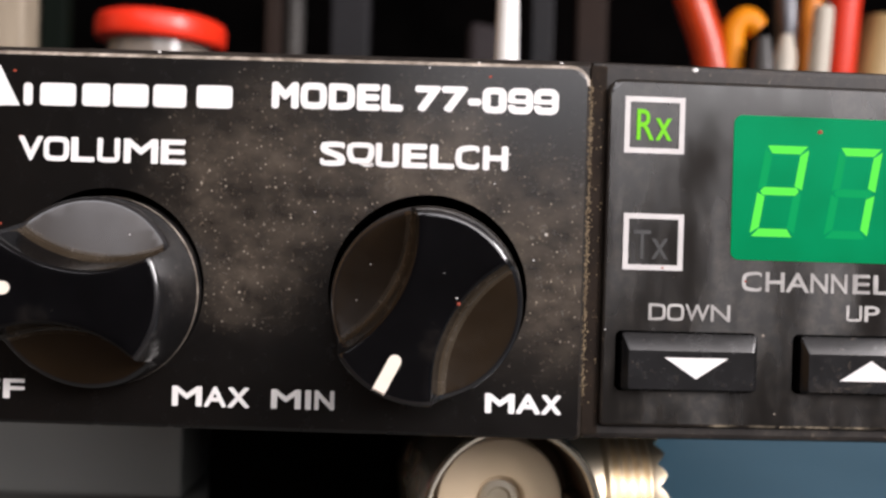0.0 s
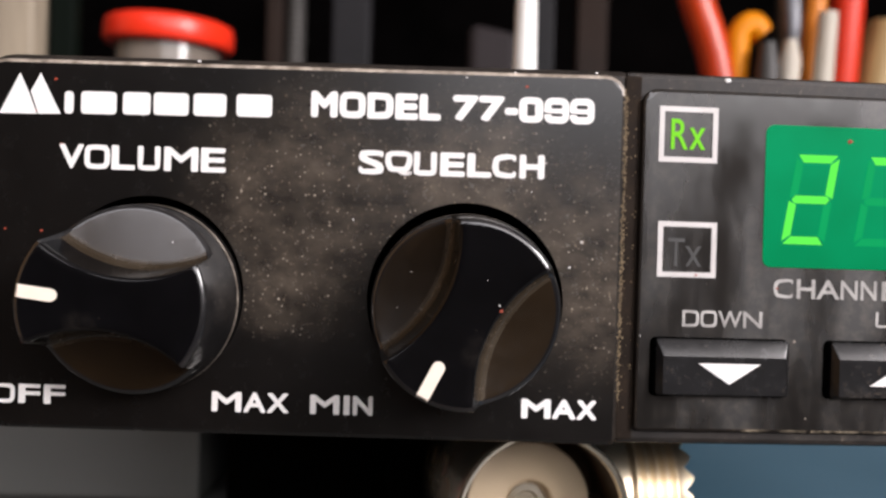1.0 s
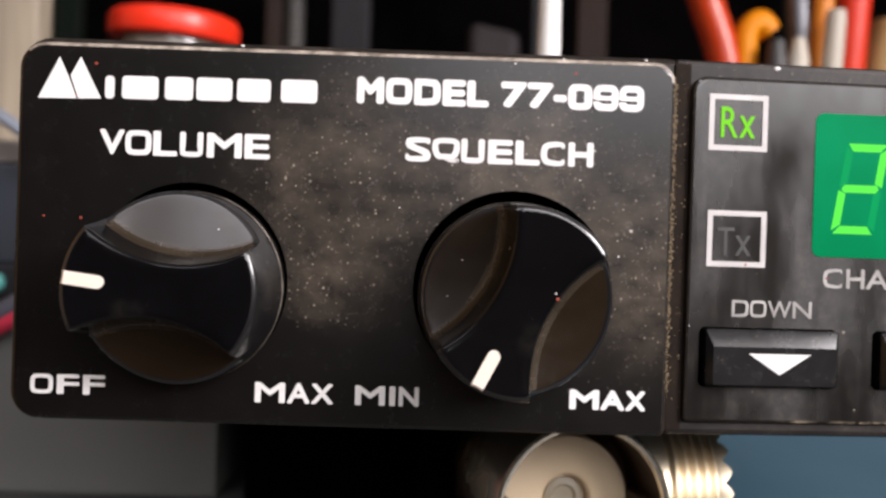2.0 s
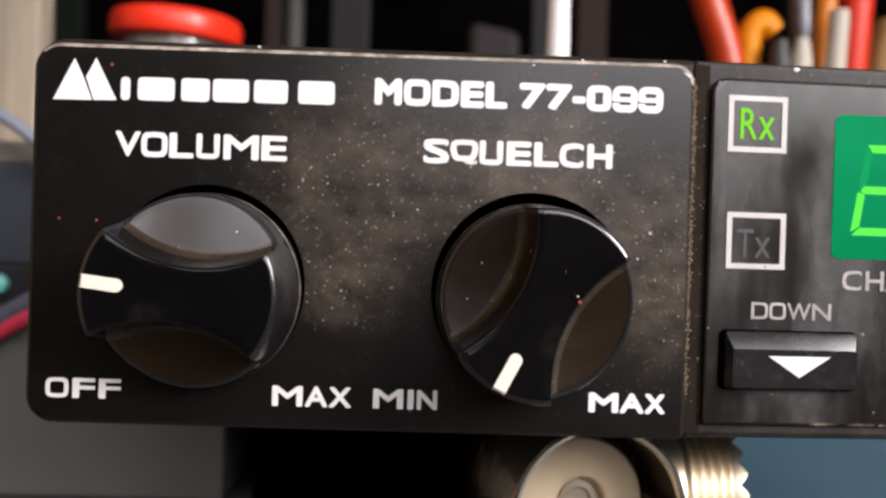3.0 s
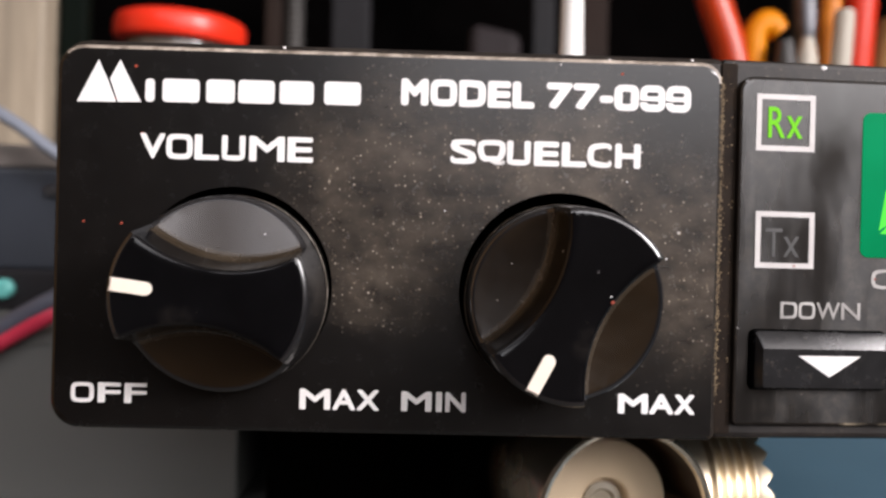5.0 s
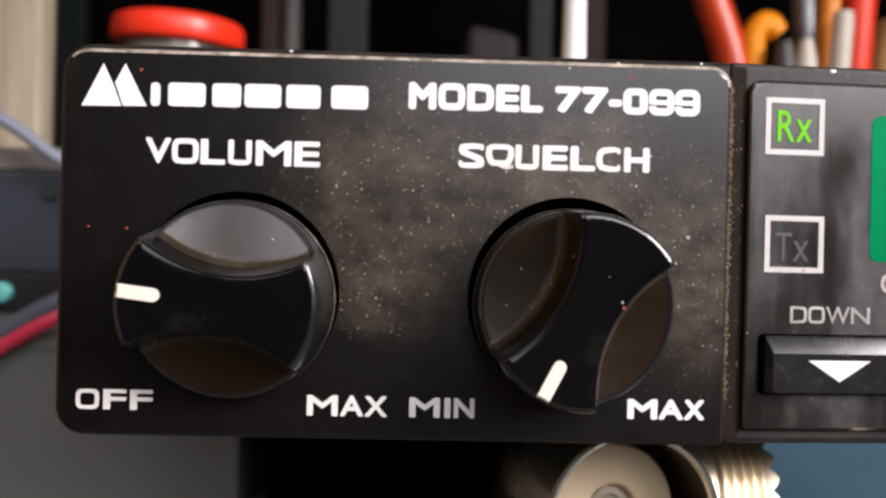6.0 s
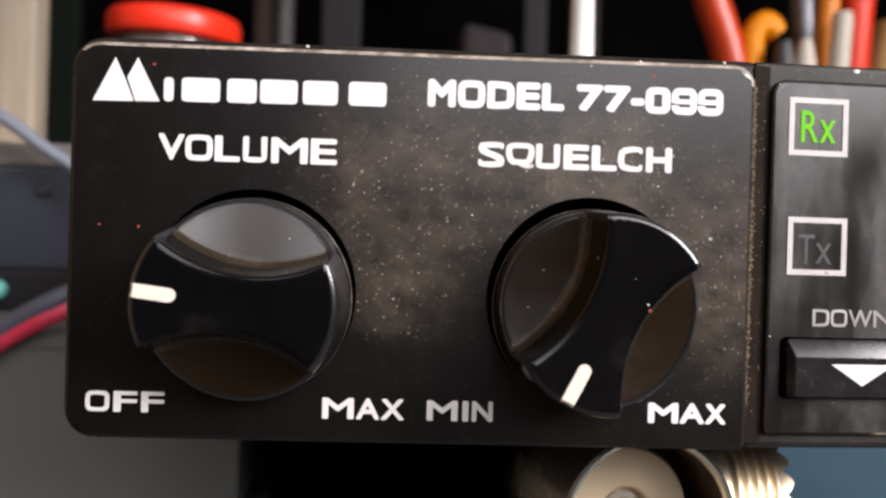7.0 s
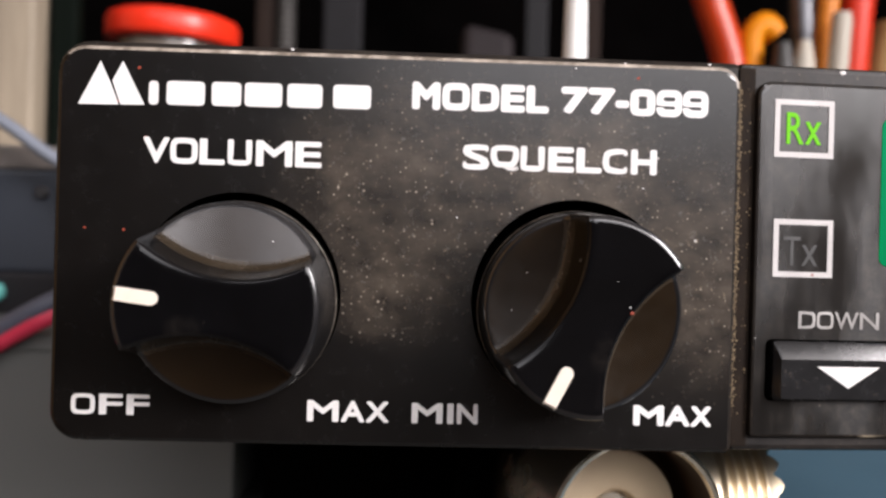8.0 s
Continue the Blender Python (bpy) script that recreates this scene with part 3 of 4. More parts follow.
def left_panel(radio):
    bm = bmesh.new()
    lv = [(0.6, 14.0), (0.0, 13.0), (0.0, 2.0), (0.12, 1.45), (0.35, 0.95), (0.7, 0.6)]
    rings = loft(bm, [[(p[0], y, p[1]) for p in rounded(0.0, 61.9, 0.6, 36.2, (3.0, 0.8, 0.8, 3.0), i)] for i, y in lv])
    bm.faces.new(rings[0])
    hole_face(bm, rings[-1], 0.6, [(x, z, r + 0.1) for x, z, r in HOLES])
    part("bezel", bm, M_BEZEL, radio, "black moulded bezel with rounded corners")
    bm = bmesh.new()
    out = [(0.0, 0.62), (0.0, 0.3), (0.12, 0.1), (0.36, 0.0)]
    rings = loft(bm, [[(p[0], y, p[1]) for p in rounded(0.55, 61.35, 0.65, 35.5, (2.6, 0.7, 1.9, 2.4), i, 8)] for i, y in out], [1, 1, 1])
    for f in bm.faces:
        c = f.calc_center_median() / MM
        f.material_index = 1 if c.z > 34.6 or (c.x > 60.6 and c.z > 22.0) else 3 if c.x > 60.6 else 0
    rims = hole_face(bm, rings[-1], 0.0, HOLES)
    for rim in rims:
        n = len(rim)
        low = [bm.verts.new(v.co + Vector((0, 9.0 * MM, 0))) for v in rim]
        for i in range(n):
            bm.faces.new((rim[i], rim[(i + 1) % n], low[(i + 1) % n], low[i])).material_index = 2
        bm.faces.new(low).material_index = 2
    plate = part("control_panel", bm, [M_PANEL, M_EDGE, M_RECESS_SHADE, M_LIP], radio, "dusty black control panel with worn pale edge", 25)
    # emblem and brand mark as plain shapes
    prism([(2.35, 30.25), (4.25, 34.1), (5.15, 32.2), (5.9, 30.3)], -0.09, -0.03, M_WHITE, "emblem", plate, "white triangular emblem")
    prism([(6.05, 30.3), (5.3, 32.4), (6.2, 34.15), (8.15, 30.35)], -0.09, -0.03, M_WHITE, "emblem", plate, "white triangular emblem")
    for a, b, lo in ((8.5, 9.35, 30.38), (10.05, 13.4, 30.42), (14.0, 16.6, 30.46), (16.9, 20.2, 30.5), (20.65, 23.75, 30.53), (24.7, 28.05, 30.58)):
        prism(rounded(a, b, lo, lo + 2.12, 0.35, 0.0, 3), -0.09, -0.03, M_WHITE, "brand_bar", plate)
    word("MODEL", [(31.71, 34.23), (34.38, 36.86), (37.01, 39.49), (39.64, 41.82), (41.92, 43.96)], 30.74, 33.22, M_WHITE, plate, 0.075)
    word("77-0", [(45.05, 47.5), (47.5, 49.95), (49.95, 51.2), (51.27, 53.58)], 30.8, 33.22, M_WHITE, plate, 0.075)
    nine(53.66, 56.0, 30.8, 33.22, M_WHITE, plate)
    nine(56.06, 58.38, 30.8, 33.22, M_WHITE, plate)
    word("VOLUME", [(8.14, 10.45), (10.5, 12.92), (13.07, 15.29), (15.54, 17.67), (18.02, 21.25), (21.49, 23.84)], 25.25, 27.55, M_WHITE, plate, 0.045)
    word("SQUELCH", [(36.36, 38.74), (38.84, 41.43), (41.53, 43.72), (44.02, 46.37), (46.57, 48.87), (48.92, 51.18), (51.49, 53.85)], 25.52, 27.8, M_WHITE, plate, 0.06)
    word("OFF", [(2.45, 4.55), (4.9, 6.96), (7.3, 9.32)], 2.98, 4.8, M_WHITE, plate, 0.035)
    word("MAX", [(23.16, 25.96), (26.16, 28.26), (28.36, 30.42)], 2.76, 4.64, M_WHITE, plate, 0.042)
    word("MIN", [(32.44, 35.21), (35.62, 36.17), (36.48, 38.35)], 2.78, 4.6, M_WHITE, plate, 0.045)
    word("MAX", [(52.34, 55.12), (55.22, 57.5), (57.54, 59.45)], 3.0, 4.85, M_WHITE, plate, 0.06)


def right_section(radio):
    """The receding right part: u runs along it from the groove."""
    bm = bmesh.new()
    lv = [(0.6, 15.0), (0.0, 14.0), (0.0, 1.2), (0.2, 0.75), (0.6, 0.6)]
    rings = loft(bm, [[(p[0], y, p[1]) for p in rounded(-0.6, 50.0, 0.75, 36.05, (0.5, 3.0, 3.0, 0.5), i)] for i, y in lv])
    bm.faces.new(rings[0])
    mouth = [bm.verts.new(Vector((x, 0.6, z)) * MM) for x, z in ((1.5, 2.8), (48.0, 2.8), (48.0, 33.8), (1.5, 33.8))]
    edges = [bm.edges.get((a, b)) for a, b in zip(rings[-1], rings[-1][1:] + rings[-1][:1])]
    edges += [bm.edges.new((a, b)) for a, b in zip(mouth, mouth[1:] + mouth[:1])]
    bmesh.ops.triangle_fill(bm, edges=edges, use_beauty=True)
    sec = part("bezel", bm, M_BEZEL, radio, "black moulded bezel round the display side")
    sec.matrix_local = pose(62 * MM, 0, 0, 0, 0, 4.5)
    bm = bmesh.new()
    slab(bm, -0.55, 0.95, 1.2, 35.6, 0.2, [(0, 0.9), (0, 0.585), (0.1, 0.57)])
    part("groove", bm, M_GROOVE, sec, "brown dusty groove between the panels", 0)
    # glossy window plate with two button slots
    bm = bmesh.new()
    out = [(0.0, 0.62), (0.0, 0.22), (0.1, 0.06), (0.3, 0.0)]
    rings = loft(bm, [[(p[0], y, p[1]) for p in rounded(0.98, 48.6, 2.1, 34.4, (0.5, 1.5, 1.5, 1.4), i, 6)] for i, y in out])
    for f in bm.faces:
        c = f.calc_center_median() / MM
        f.material_index = 4 if c.z < 2.45 else 3 if c.x < 1.5 or c.z > 34.0 else 0
    edges = [bm.edges.get((a, b)) for a, b in zip(rings[-1], rings[-1][1:] + rings[-1][:1])]
    slots = []
    for a, b in ((2.3, 15.75), (19.2, 32.6)):
        rim = [bm.verts.new(Vector((p[0], 0.0, p[1])) * MM) for p in rounded(a, b, 5.45, 11.05, 0.6)]
        edges += [bm.edges.new((p, q)) for p, q in zip(rim, rim[1:] + rim[:1])]
        slots.append(rim)
    bmesh.ops.triangle_fill(bm, edges=edges, use_beauty=True)
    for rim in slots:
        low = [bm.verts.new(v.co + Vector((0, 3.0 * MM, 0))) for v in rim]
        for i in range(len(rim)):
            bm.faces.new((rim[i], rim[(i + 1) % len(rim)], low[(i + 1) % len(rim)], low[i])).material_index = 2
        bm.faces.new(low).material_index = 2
    win = part("display_panel", bm, [M_WINDOW, M_EDGE, M_RECESS_SHADE, M_LIP, M_SILL], radio, "glossy black display panel with dust and smears", 25)
    win.matrix_local = pose(62 * MM, 0, 0, 0, 0, 4.5)

    def frame_box(x0, x1, z0, z1):
        b = bmesh.new()
        w = 0.5
        o = [(x0, z0), (x1, z0), (x1, z1), (x0, z1)]
        i = [(x0 + w, z0 + w), (x1 - w, z0 + w), (x1 - w, z1 - w), (x0 + w, z1 - w)]
        loft(b, [[(p[0], y, p[1]) for p in ring] for ring, y in ((o, -0.03), (o, -0.08), (i, -0.08), (i, -0.03))])
        obj("indicator_frame", b, M_FRAME, win, "thin white square outline", 0)

    frame_box(2.57, 8.23, 27.56, 32.81)
    frame_box(2.74, 8.42, 16.71, 21.96)
    word("Rx", [(3.72, 5.35), (5.5, 7.02)], 28.78, 31.65, M_RX, win, 0.012, "lit green receive legend")
    word("Tx", [(3.72, 5.35), (5.45, 7.01)], 17.75, 20.39, M_DIM_PRINT, win, 0.0, "unlit grey transmit legend")
    word("CHANNEL", [(14.1, 16.0), (16.38, 18.22), (18.33, 20.62), (20.7, 22.42), (22.69, 24.3), (24.78, 26.53), (26.81, 28.46)], 14.98, 16.82, M_GREY_PRINT, win, 0.025)
    word("DOWN", [(5.33, 6.98), (7.09, 8.7), (8.81, 11.12), (11.23, 13.11)], 12.05, 13.62, M_GREY_PRINT, win, 0.015)
    word("UP", [(24.27, 25.81), (26.03, 27.52)], 12.38, 13.88, M_GREY_PRINT, win, 0.015)

    bm = bmesh.new()
    slab(bm, 12.96, 30.4, 17.9, 31.45, 0.8, [(0, 0.1), (0, -0.08), (0.08, -0.12)])
    lcd = part("display", bm, M_LCD, radio, "backlit green two-digit channel display")
    lcd.matrix_local = pose(62 * MM, 0, 0, 0, 0, 4.5)

    def digit(x, lit):
        """Seven slanted segments; x is the foot's left side."""
        w, h, t, g, slant = 4.2, 8.55, 0.75, 0.16, 0.16
        z = 20.15
        segs = {"a": "h2", "g": "h1", "d": "h0", "f": "l1", "e": "l0", "b": "r1", "c": "r0"}
        for key, kind in segs.items():
            k = int(kind[1])
            if kind[0] == "h":
                c = z + k * (h - t) / 2 + t / 2
                p = [(g + 0.1, c), (g + t * 0.5, c + t / 2), (w - g - t * 0.5, c + t / 2), (w - g - 0.1, c), (w - g - t * 0.5, c - t / 2), (g + t * 0.5, c - t / 2)]
                if k == 2:
                    p = [(g, c + t / 2), (w - g, c + t / 2), (w - g - t * 0.8, c - t / 2), (g + t * 0.8, c - t / 2)]
                if k == 0:
                    p = [(g, c - t / 2), (w - g, c - t / 2), (w - g - t * 0.8, c + t / 2), (g + t * 0.8, c + t / 2)]
            else:
                lo, hi = z + k * (h - t) / 2 + t / 2 + g, z + (k + 1) * (h - t) / 2 + t / 2 - g
                e0, e1 = (0.35, 0.0) if k else (0.0, 0.35)
                p = [(0, lo - 0.3 * (1 - k) * t), (t, lo + 0.35), (t, hi - 0.35), (0, hi + 0.3 * k * t)]
                if kind[0] == "r":
                    p = [(w - q[0], q[1]) for q in p]
            p = [(x + q[0] + slant * (q[1] - z), q[1]) for q in p]
            on = key in lit
            prism(p, -0.16, -0.11, M_SEG if on else M_SEG_OFF, "segment", lcd, "lit yellow-green segment" if on else "unlit green segment")

    digit(14.65, "abged")
    digit(21.75, "abc")

    def button(x0, x1, up):
        b = bmesh.new()
        rings = loft(b, [[(p[0], y, p[1]) for p in q] for q, y in (
            (rounded(x0, x1, 5.6, 10.9, 0.3, 0.0, 3), 2.9), (rounded(x0, x1, 5.6, 10.9, 0.3, 0.0, 3), -0.55),
            (rounded(x0 + 0.12, x1 - 0.12, 5.7, 10.6, 0.25, 0.0, 3), -0.75), (rounded(x0 + 0.5, x1 - 0.5, 5.8, 9.35, 0.2, 0.0, 3), -1.25))])
        b.faces.new(rings[-1])
        k = part("up_button" if up else "down_button", b, M_BUTTON, radio, "black rocker key with chamfered top and white arrow", 20)
        k.matrix_local = pose(62 * MM, 0, 0, 0, 0, 4.5)
        c = (x0 + x1) / 2 + (0.1 if up else 0.42)
        tri = [(c - 3.0, 8.75), (c, 6.8), (c + 3.0, 8.75)] if not up else [(c - 3.0, 6.9), (c + 3.0, 6.9), (c, 8.8)]
        prism(tri, -1.32, -1.2, M_WHITE, "arrow", k, "white printed arrow")

    button(2.8, 15.6, False)
    button(19.8, 32.5, True)


def chips(radio):
    """Pale crumbs of lint and chipped plastic along the upper edge."""
    rnd = random.Random(4)
    for x, y, z, r in ((20.9, 0.62, 35.8, 0.17), (50.9, 0.55, 35.6, 0.12), (58.6, 0.6, 35.75, 0.16), (71.2, 1.35, 35.55, 0.3), (46.3, 0.0, 34.9, 0.1),
                       (56.5, 0.02, 17.3, 0.13), (52.7, 0.02, 24.3, 0.1), (36.0, 0.02, 21.2, 0.1), (63.3, 0.15, 11.1, 0.14), (49.45, -10.42, 14.15, 0.1), (48.4, -10.4, 16.2, 0.07), (20.4, -4.95, 18.6, 0.08), (22.6, -4.95, 17.6, 0.07), (41.8, -4.95, 16.6, 0.08), (40.6, -4.95, 13.4, 0.07)):
        bm = bmesh.new()
        bmesh.ops.create_icosphere(bm, subdivisions=2, radius=0.65 * r * MM)
        for v in bm.verts:
            v.co = Vector((v.co.x * 1.4, v.co.y * 0.6, v.co.z)) * rnd.uniform(0.75, 1.25) + Vector((x, y, z)) * MM
        part("lint_crumb", bm, M_WHITE, radio, "pale crumb of lint")
    for x, y, z, r in ((5.75, -0.05, 30.6, 0.13), (8.3, -0.02, 27.5, 0.12), (49.6, -10.42, 13.7, 0.13), (7.6, 0.0, 33.6, 0.14), (3.2, 0.0, 19.4, 0.1), (52.0, 0.0, 34.2, 0.12), (6.6, 0.0, 19.3, 0.12), (83.1, 1.5, 30.1, 0.2), (68.5, 0.4, 16.95, 0.1), (76.4, 1.0, 15.9, 0.09)):
        bm = bmesh.new()
        bmesh.ops.create_icosphere(bm, subdivisions=2, radius=r * MM)
        for v in bm.verts:
            v.co = Vector((v.co.x * 1.2, v.co.y * 0.25, v.co.z)) * rnd.uniform(0.75, 1.25) + Vector((x, y, z)) * MM
        part("red_speck", bm, M_SPECK, radio, "tiny red-brown speck")


def crust(radio):
    """Dried brown dirt crumbled along the groove between the two panels."""
    rnd = random.Random(9)
    bm = bmesh.new()
    for k in range(950):
        z = 4.0 + 30.0 * rnd.random() ** 0.8 + rnd.gauss(0.0, 0.3)
        x = 61.36 + rnd.gauss(0.0, 0.13) if rnd.random() < 0.95 else rnd.uniform(61.5, 62.7)
        r = 0.03 + 0.09 * rnd.random() ** 2.0
        made = bmesh.ops.create_icosphere(bm, subdivisions=1, radius=r * MM)["verts"]
        for v in made:
            v.co = Vector((v.co.x, v.co.y * 0.7, v.co.z * rnd.uniform(0.8, 1.6))) * rnd.uniform(0.7, 1.3) + Vector((x, 0.12 if x < 61.25 else 0.3 if x < 61.6 else 0.55, z)) * MM
    tagged(part("dirt_crust", bm, M_CRUST, radio, "brown dried dirt along the groove"), kind="stuff")


def radio():
    r = tagged(empty("cb_radio"), "dusty black mobile radio with two knobs, on a black block", "radio")
    left_panel(r)
    right_section(r)
    knob(r, KNOBS[0], "volume_knob", "glossy black volume knob with scooped sides")
    knob(r, KNOBS[1], "squelch_knob", "glossy black squelch knob with scooped sides")
    bm = bmesh.new()
    box(bm, 1.5, 110.5, 12.0, 165.0, 1.6, 35.4, 0.8)
    part("case", bm, M_CASE, r, "black painted metal case")
    chips(r)
    crust(r)


radio()

# Added block: carries the radio and blacks out the shade beneath it.
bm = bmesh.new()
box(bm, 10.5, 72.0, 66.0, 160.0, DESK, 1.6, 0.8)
tagged(obj("support_block", bm, M_BLOCK), "added black block for the dark space under the radio", "block")


# ---------------------------------------------------------------- coaxial tee on the desk
def coax_tee():
    t = tagged(empty("coax_tee_adapter", (0.0561, 0.012, -0.0100), 10.0), "nickel-plated coaxial tee adapter lying on the desk", "connector")
    bm = bmesh.new()
    lathe(bm, [(9.95, 23), (9.95, 1.0), (9.7, 0.2), (9.35, 0.0), (9.0, 0.15), (8.85, 0.7), (8.85, 12.0)], 64, "y", mats=[0, 0, 0, 0, 0, 1], caps=False)
    part("shell", bm, [M_NICKEL, M_TARNISH], t, "round nickel shell, open to the front", 40)
    bm = bmesh.new()
    lathe(bm, [(7.2, 12.0), (7.2, 7.0), (7.0, 6.6), (3.1, 6.4), (2.85, 6.55), (2.6, 7.0), (2.5, 7.8), (0.2, 7.8)], 56, "y")
    part("dielectric", bm, M_CREAM, t, "cream insulator with a centre hole", 40)
    # olive disc added: the centre hole's shade put into its colour
    bm = bmesh.new()
    lathe(bm, [(2.2, 7.9), (2.2, 7.5), (1.5, 7.35), (1.2, 7.7), (0.2, 7.75)], 32, "y")
    part("centre_disc", bm, M_CENTRE_DISC, t, "added olive disc that darkens the centre hole")
    for a in (-8.75, 7.3):
        bm = bmesh.new()
        box(bm, a, a + 1.45, 2.5, 8.0, -0.9, 0.9, 0.15)
        part("key_slot", bm, M_TARNISH, t, "dark locating slot in the shell")
    bm = bmesh.new()
    lathe(bm, [(9.4, 11.0), (9.4, 13.0)], 48, "y")
    part("back_plate", bm, M_TARNISH, t)
    # added ring that holds the tee up, coloured black like the shade there
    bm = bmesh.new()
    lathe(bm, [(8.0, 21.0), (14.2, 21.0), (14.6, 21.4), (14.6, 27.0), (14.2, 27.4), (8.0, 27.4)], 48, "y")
    part("support_ring", bm, M_BLACK, t, "added rear support ring, blackened as in shade")
    # threaded arm to the right, its end cut into teeth
    bm = bmesh.new()
    prof = [(9.2, 6.0), (9.2, 11.6), (9.2, 12.2)]
    h = 12.4
    while h < 18.0:
        prof += [(9.15, h), (9.75, h + 0.45), (9.75, h + 0.6), (9.15, h + 1.0)]
        h += 1.15
    prof += [(9.4, h + 0.5)]
    n = 96
    rings = lathe(bm, prof, n, "x", (-1.38, 12.0, 0), caps=False)
    for v in rings[0]:
        v.co.x = 0.1 * MM + math.sqrt(max((9.9 * MM) ** 2 - v.co.z ** 2, 0.0))
    rim = rings[-1]
    outer, inner, deep = [], [], []
    for i, v in enumerate(rim):
        k = i % 4
        ext = (0.0, 0.65, 1.05, 0.65)[k]
        outer.append(bm.verts.new(v.co + Vector((ext * MM, 0, 0))))
        c = Vector((v.co.x, 0.012, 0))
        w = c + (v.co - c) * 0.84
        inner.append(bm.verts.new(w + Vector((ext * MM, 0, 0))))
        deep.append(bm.verts.new(w - Vector((6 * MM, 0, 0))))
    for i in range(n):
        j = (i + 1) % n
        bm.faces.new((rim[i], rim[j], outer[j], outer[i]))
        bm.faces.new((outer[i], outer[j], inner[j], inner[i]))
        bm.faces.new((inner[i], inner[j], deep[j], deep[i]))
    bm.faces.new(deep)
    part("threaded_arm", bm, M_ARM, t, "threaded brass-coloured arm with toothed end", 30)


coax_tee()


# ---------------------------------------------------------------- things behind the radio
def jar():
    j = tagged(empty("jar", (-0.0278, 0.161, DESK * MM)), "small glass jar with a bright red screw lid", "jar")
    bm = bmesh.new()
    lathe(bm, [(12.0, 0), (13.2, 1.0), (13.4, 3), (13.4, 78), (13.0, 84), (13.0, 92)], 48)
    part("body", bm, M_GLASS, j, "dusty glass body")
    bm = bmesh.new()
    lathe(bm, [(14.8, 91.4), (15.9, 91.7), (16.3, 92.5), (16.3, 96.2), (15.7, 97.5), (14.2, 98.1), (12.5, 98.0)], 64)
    lid = part("lid", bm, M_RED, j, "bright red plastic lid, slightly tilted", 60)
    lid.matrix_local = pose(-0.0037, 0, 0, 0, 2.3, 0)


jar()

# white tapered stick standing on the radio's case
bm = bmesh.new()
lathe(bm, [(2.0, 0), (2.05, 1), (1.75, 18), (1.35, 45), (0.9, 60), (0.4, 62)], 24)
bmesh.ops.transform(bm, verts=bm.verts[:], matrix=pose(0.0561, 0.06, 0.0354))
tagged(obj("plastic_stick", bm, M_WHITE_PL), "white tapered plastic stick standing on the radio", "stick")


def tool_pot():
    p = tagged(empty("tool_pot", (0.128, 0.165, DESK * MM)), "black tool pot full of hand tools", "pot")
    bm = bmesh.new()
    rings = loft(bm, [[(q[0], q[1], z) for q in rounded(-34, 34, -24, 24, 8, i, 5)] for i, z in ((0, 0), (0, 62), (2, 62), (2, 3))])
    bm.faces.new(rings[0])
    bm.faces.new(rings[-1])
    part("body", bm, M_DARKGRIP, p)


tool_pot()


def rod(name, foot, head, prof, material, label, category, more=()):
    """A straight tool from foot to head (mm): prof is (share of the length, radius); more: (name, prof, material) further parts."""
    foot, head = Vector(foot), Vector(head)
    length = (head - foot).length
    t = tagged(empty(name), label, category, group="tools in the pot")
    t.matrix_world = Matrix.Translation(foot * MM) @ (head - foot).to_track_quat("Z", "Y").to_matrix().to_4x4()
    for nm, pr, mt in [("handle", prof, material), *more]:
        bm = bmesh.new()
        lathe(bm, [(r, s * length) for s, r in pr], 20)
        part(nm, bm, mt, t)
    return t


FOOT = DESK + 3.2
rod("screwdriver", (137, 160, FOOT), (131.5, 166, 105), [(0.55, 1.8), (0.56, 3.6), (0.7, 4.0), (0.97, 3.8), (1.0, 2.5)], M_STEEL,
    "grey-handled screwdriver standing in the pot", "screwdriver", [("shaft", [(0.0, 1.5), (0.55, 1.5)], M_STEEL)])
rod("paintbrush", (126, 158, FOOT), (129.3, 155, 72.5), [(0.0, 2.0), (0.85, 2.6), (0.94, 2.8), (1.0, 1.5)], M_IVORY,
    "short white-tipped brush standing in the pot", "brush")
rod("pencil", (131.3, 162, FOOT), (138.5, 160, 108), [(0.0, 2.6), (0.98, 2.7), (1.0, 2.0)], M_ORANGE, "orange lacquered pencil in the pot", "pencil")
rod("marker_pen", (133.6, 158, FOOT), (137.2, 152, 79.0), [(0.0, 2.5), (0.7, 2.6), (0.98, 2.5), (1.0, 2.2)], M_IVORY, "white marker pen standing in the pot", "pen")
rod("file_tool", (142, 168, FOOT), (151.0, 172, 110), [(0.0, 2.0), (0.45, 2.0), (0.5, 4.2), (0.9, 4.6), (1.0, 3.0)], M_FILE_RED, "file with a bright red handle in the pot", "file")
rod("nut_driver", (124, 150, FOOT), (122.6, 152, 71.0), [(0.5, 1.6), (0.55, 2.6), (0.93, 2.9), (1.0, 1.8)], M_DARKGRIP,
    "short black-handled nut driver in the pot", "screwdriver", [("shaft", [(0.0, 1.4), (0.5, 1.4)], M_STEEL)])
rod("wooden_dowel", (146, 172, FOOT), (162.0, 176, 82), [(0.0, 6.0), (0.9, 6.4), (1.0, 5.0)], M_WOOD, "pale wooden tool handle in the pot", "handle")


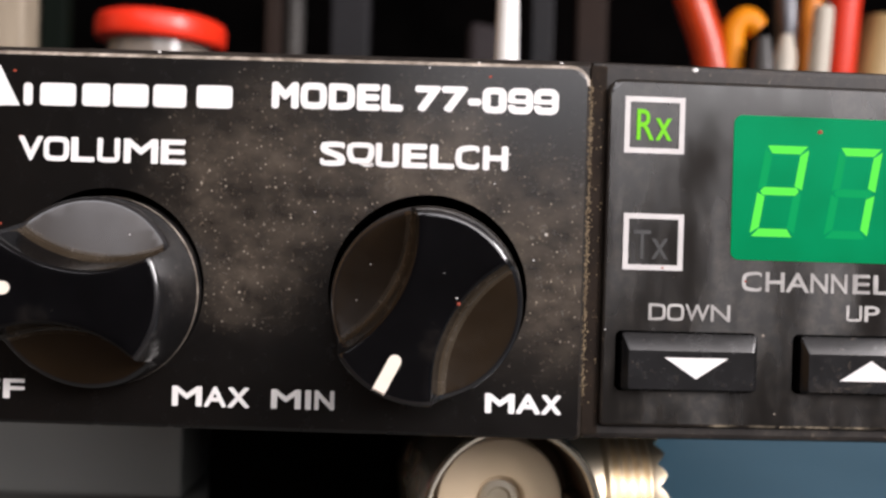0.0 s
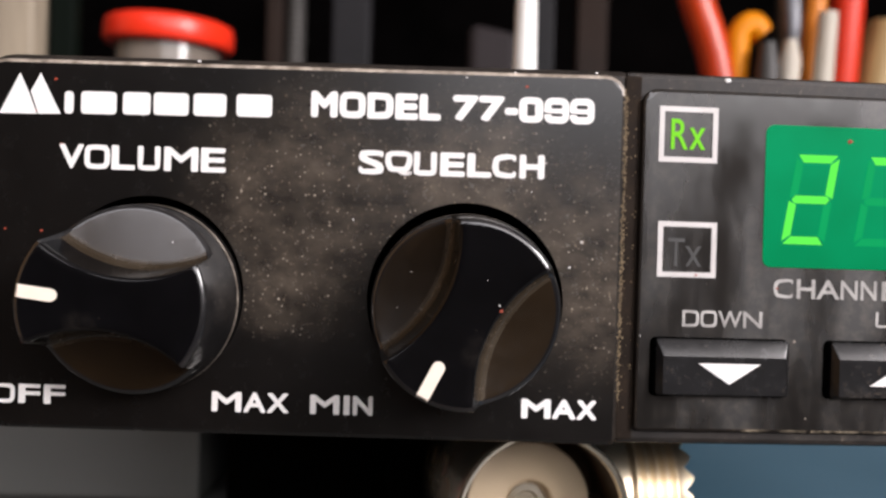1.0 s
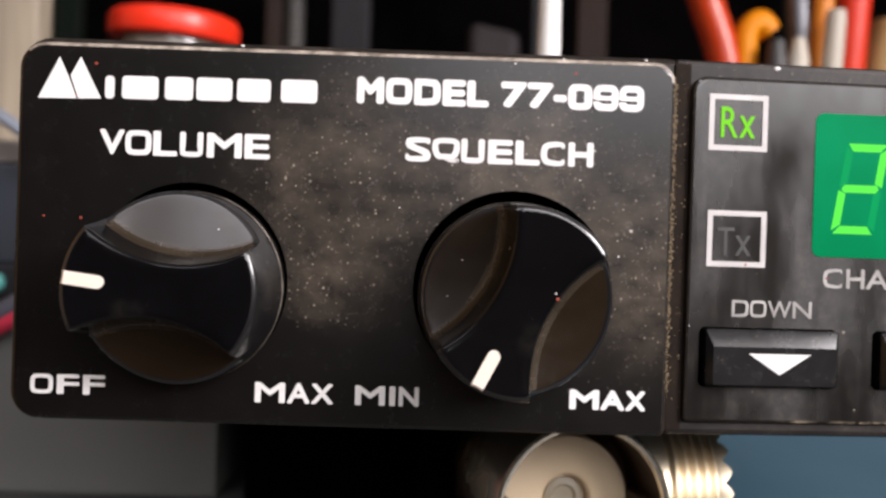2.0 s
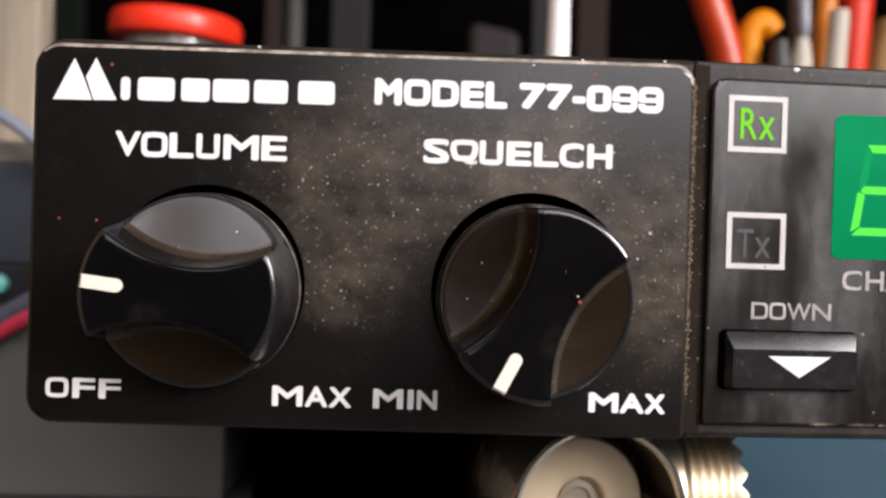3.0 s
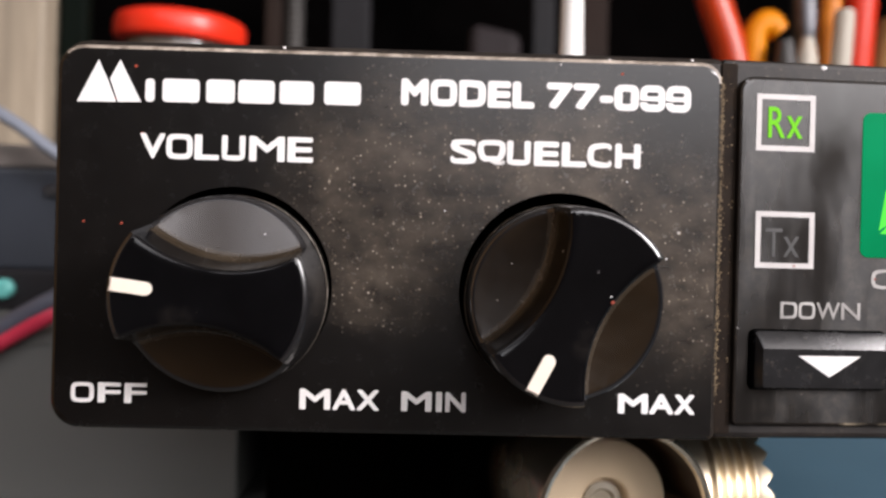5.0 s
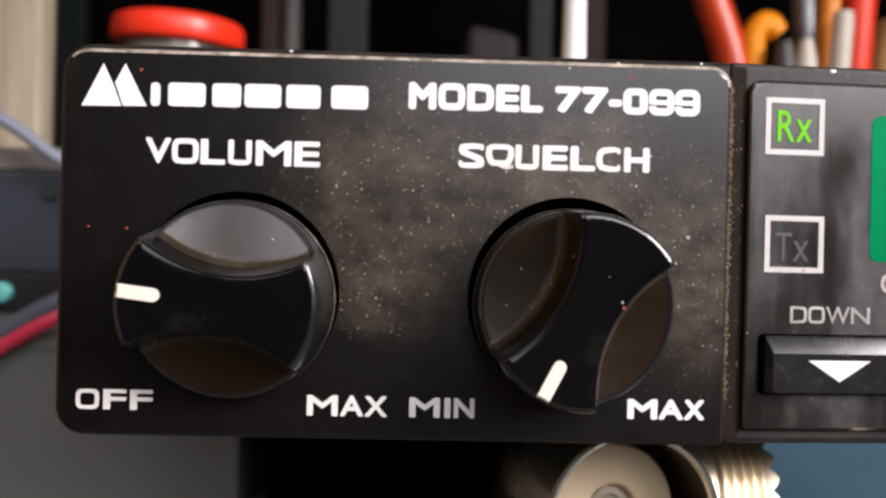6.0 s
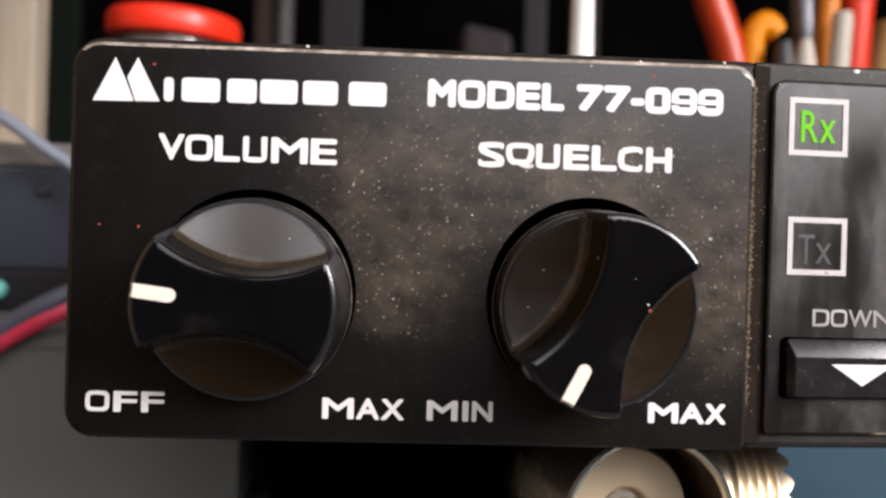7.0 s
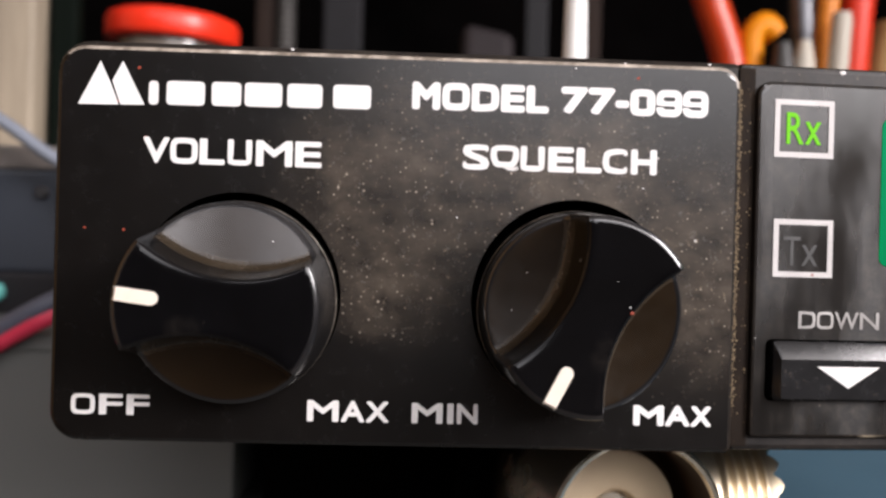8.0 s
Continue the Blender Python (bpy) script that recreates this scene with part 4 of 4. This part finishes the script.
def pliers(name, label, colour, paths):
    """Pliers stood nose-down in the pot: two curved grips and a steel head."""
    t = tagged(empty(name), label, "pliers", group="tools in the pot")
    for pts, r in paths:
        tube("grip", pts, r, colour, t)
    (pts, _), (pts2, _) = paths
    mid = (Vector(pts[0]) + Vector(pts2[0])) / 2
    bm = bmesh.new()
    box(bm, mid.x - 6, mid.x + 6, mid.y - 3.5, mid.y + 3.5, FOOT + 18, mid.z + 3, 1.5)
    box(bm, mid.x - 3, mid.x + 3, mid.y - 2.5, mid.y + 2.5, FOOT, FOOT + 19, 1.0)
    part("head", bm, M_STEEL, t, "steel jaws")


pliers("pliers", "pliers with orange-red grips, standing in the pot", M_ORANGE_RED,
       [([(115, 158, 20), (114.5, 158, 45), (111.3, 158, 67), (106.2, 158, 82), (100, 158, 100)], 4.4),
        ([(119, 172, 20), (116, 176, 45), (113, 178, 54), (112, 178, 60)], 3.0)])
pliers("wire_stripper", "wire stripper with amber hooked grips, standing in the pot", M_YELLOW,
       [([(119, 156, 18), (117.5, 157, 45), (116.7, 158, 68), (117.6, 158, 75), (120.3, 158, 76.8), (122.8, 158, 74.0)], 3.1),
        ([(124, 166, 18), (126.5, 170, 45), (127.5, 172, 62)], 2.8)])

# cables from the rear of the radio, past the device and down to the desk
tagged(tube("power_cable", [(10, 169, 15), (-4, 168, 16), (-7.5, 140, 17), (-8, 100, 16.5), (-13, 74, 13.5), (-23.3, 68, 8.3), (-31, 68, 3.9), (-55, 66, -11), (-82, 62, DESK + 1.6), (-180, 64, DESK + 1.6)], 1.6, M_CABLE_BLUE),
       "grey-blue power lead running down to the desk", "cable")
tagged(tube("power_cable", [(10, 169, 9), (-4, 168, 10), (-7.5, 140, 12), (-8, 100, 12.5), (-13, 74, 11), (-23.3, 68, 6.2), (-31, 68, 1.9), (-55, 64, -14), (-78, 58, DESK + 1.5), (-180, 55, DESK + 1.5)], 1.45, M_CABLE_RED),
       "red power lead running down to the desk", "cable")
tagged(tube("speaker_cable", [(10, 169, 24), (-4, 168, 24), (-8, 140, 23), (-14, 106, 22), (-37, 106, 33.8), (-47, 106, 40.6), (-75, 110, 54), (-108, 122, 48), (-130, 126, 36.9), (-165, 126, 36.9)], 1.3, M_CABLE_GREY),
       "thin grey cable draped over the device", "cable")

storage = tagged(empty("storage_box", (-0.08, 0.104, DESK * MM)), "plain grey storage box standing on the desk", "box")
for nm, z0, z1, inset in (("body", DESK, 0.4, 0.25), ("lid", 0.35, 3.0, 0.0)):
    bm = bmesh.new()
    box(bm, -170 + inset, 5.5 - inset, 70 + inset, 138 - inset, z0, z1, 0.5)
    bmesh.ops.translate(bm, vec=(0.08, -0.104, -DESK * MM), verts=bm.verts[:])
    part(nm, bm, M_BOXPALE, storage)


def device():
    d = tagged(empty("device", (-0.1, 0.112, 0.003)), "blue-black electronic device with grey lid, on the box", "device")
    for nm, a, m in (("base", (-70, 86, -1.5, 24, 0, 8.3), M_DARK), ("body", (-70, 86, 0, 24, 8.3, 28.8), M_BOXBLACK), ("lid", (-70, 86, -0.8, 24, 28.8, 33.5), M_BOXGREY)):
        bm = bmesh.new()
        box(bm, *a, 0.8)
        part(nm, bm, m, d)
    bm = bmesh.new()
    lathe(bm, [(1.3, 0.5), (1.3, -0.8), (0.9, -1.3)], 20, "y", (59.2, 0, 24.2))
    part("screw", bm, M_STEEL, d, "small bright screw")
    bm = bmesh.new()
    lathe(bm, [(2.0, 0), (2.0, -2.0), (1.3, -2.6)], 20, "y", (51.0, -1.5, 4.4))
    part("jack", bm, M_TEAL, d, "teal socket")


device()

bm = bmesh.new()
box(bm, -100, -53.5, 140, 152, DESK, 150, 1.5)
tagged(obj("wooden_post", bm, M_POSTWOOD), "pale wooden post behind the device", "post")
bm = bmesh.new()
box(bm, -52.5, -46.5, 146, 152, DESK, 150, 0.8)
tagged(obj("rack_post", bm, M_GREENDARK), "dark green post beside the wooden one", "post", group="rack posts")
for a, b, m in ((-29, -22.6, M_POST), (-3, 12, M_DARK), (76, 85, M_DARK), (94, 106, M_POST)):
    bm = bmesh.new()
    box(bm, a, b, 300, 312, DESK, 220, 1.0)
    tagged(obj("rack_post", bm, m), "dull dark rack post in the shade behind the radio", "post", group="rack posts")
# a coiled steel spring round a rod, beside the brown post
bm = bmesh.new()
prof = [(3.0, DESK)]
for k in range(96):
    prof += [(3.1, DESK + 1 + 2.5 * k), (3.9, DESK + 1.7 + 2.5 * k), (4.0, DESK + 2.3 + 2.5 * k), (3.9, DESK + 2.8 + 2.5 * k)]
lathe(bm, prof + [(3.0, DESK + 242)], 24, "z", (-18.0, 305, 0))
tagged(obj("spring_rod", bm, M_COIL), "dull steel rod with a coiled spring, behind the radio", "rod")
bm = bmesh.new()
rings = loft(bm, [[(p[0], p[1], z - 0.22 * max(p[0] - 56, 0) * (z > 0)) for p in rounded(51, 71, 290, 312, 4, i)] for i, z in ((0, DESK), (0, 101), (0.8, 103), (3.0, 104))])
bm.faces.new(rings[0])
bm.faces.new(rings[-1])
tagged(obj("plastic_tray", bm, M_TRAY), "dull grey plastic tray standing on edge behind the radio", "tray")
# Added backdrop, near black: the deep shade behind is put into its colour.
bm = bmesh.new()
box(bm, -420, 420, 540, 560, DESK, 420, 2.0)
tagged(obj("dark_backdrop", bm, M_BLACK), "added black backdrop for the dark depth behind the desk", "board")
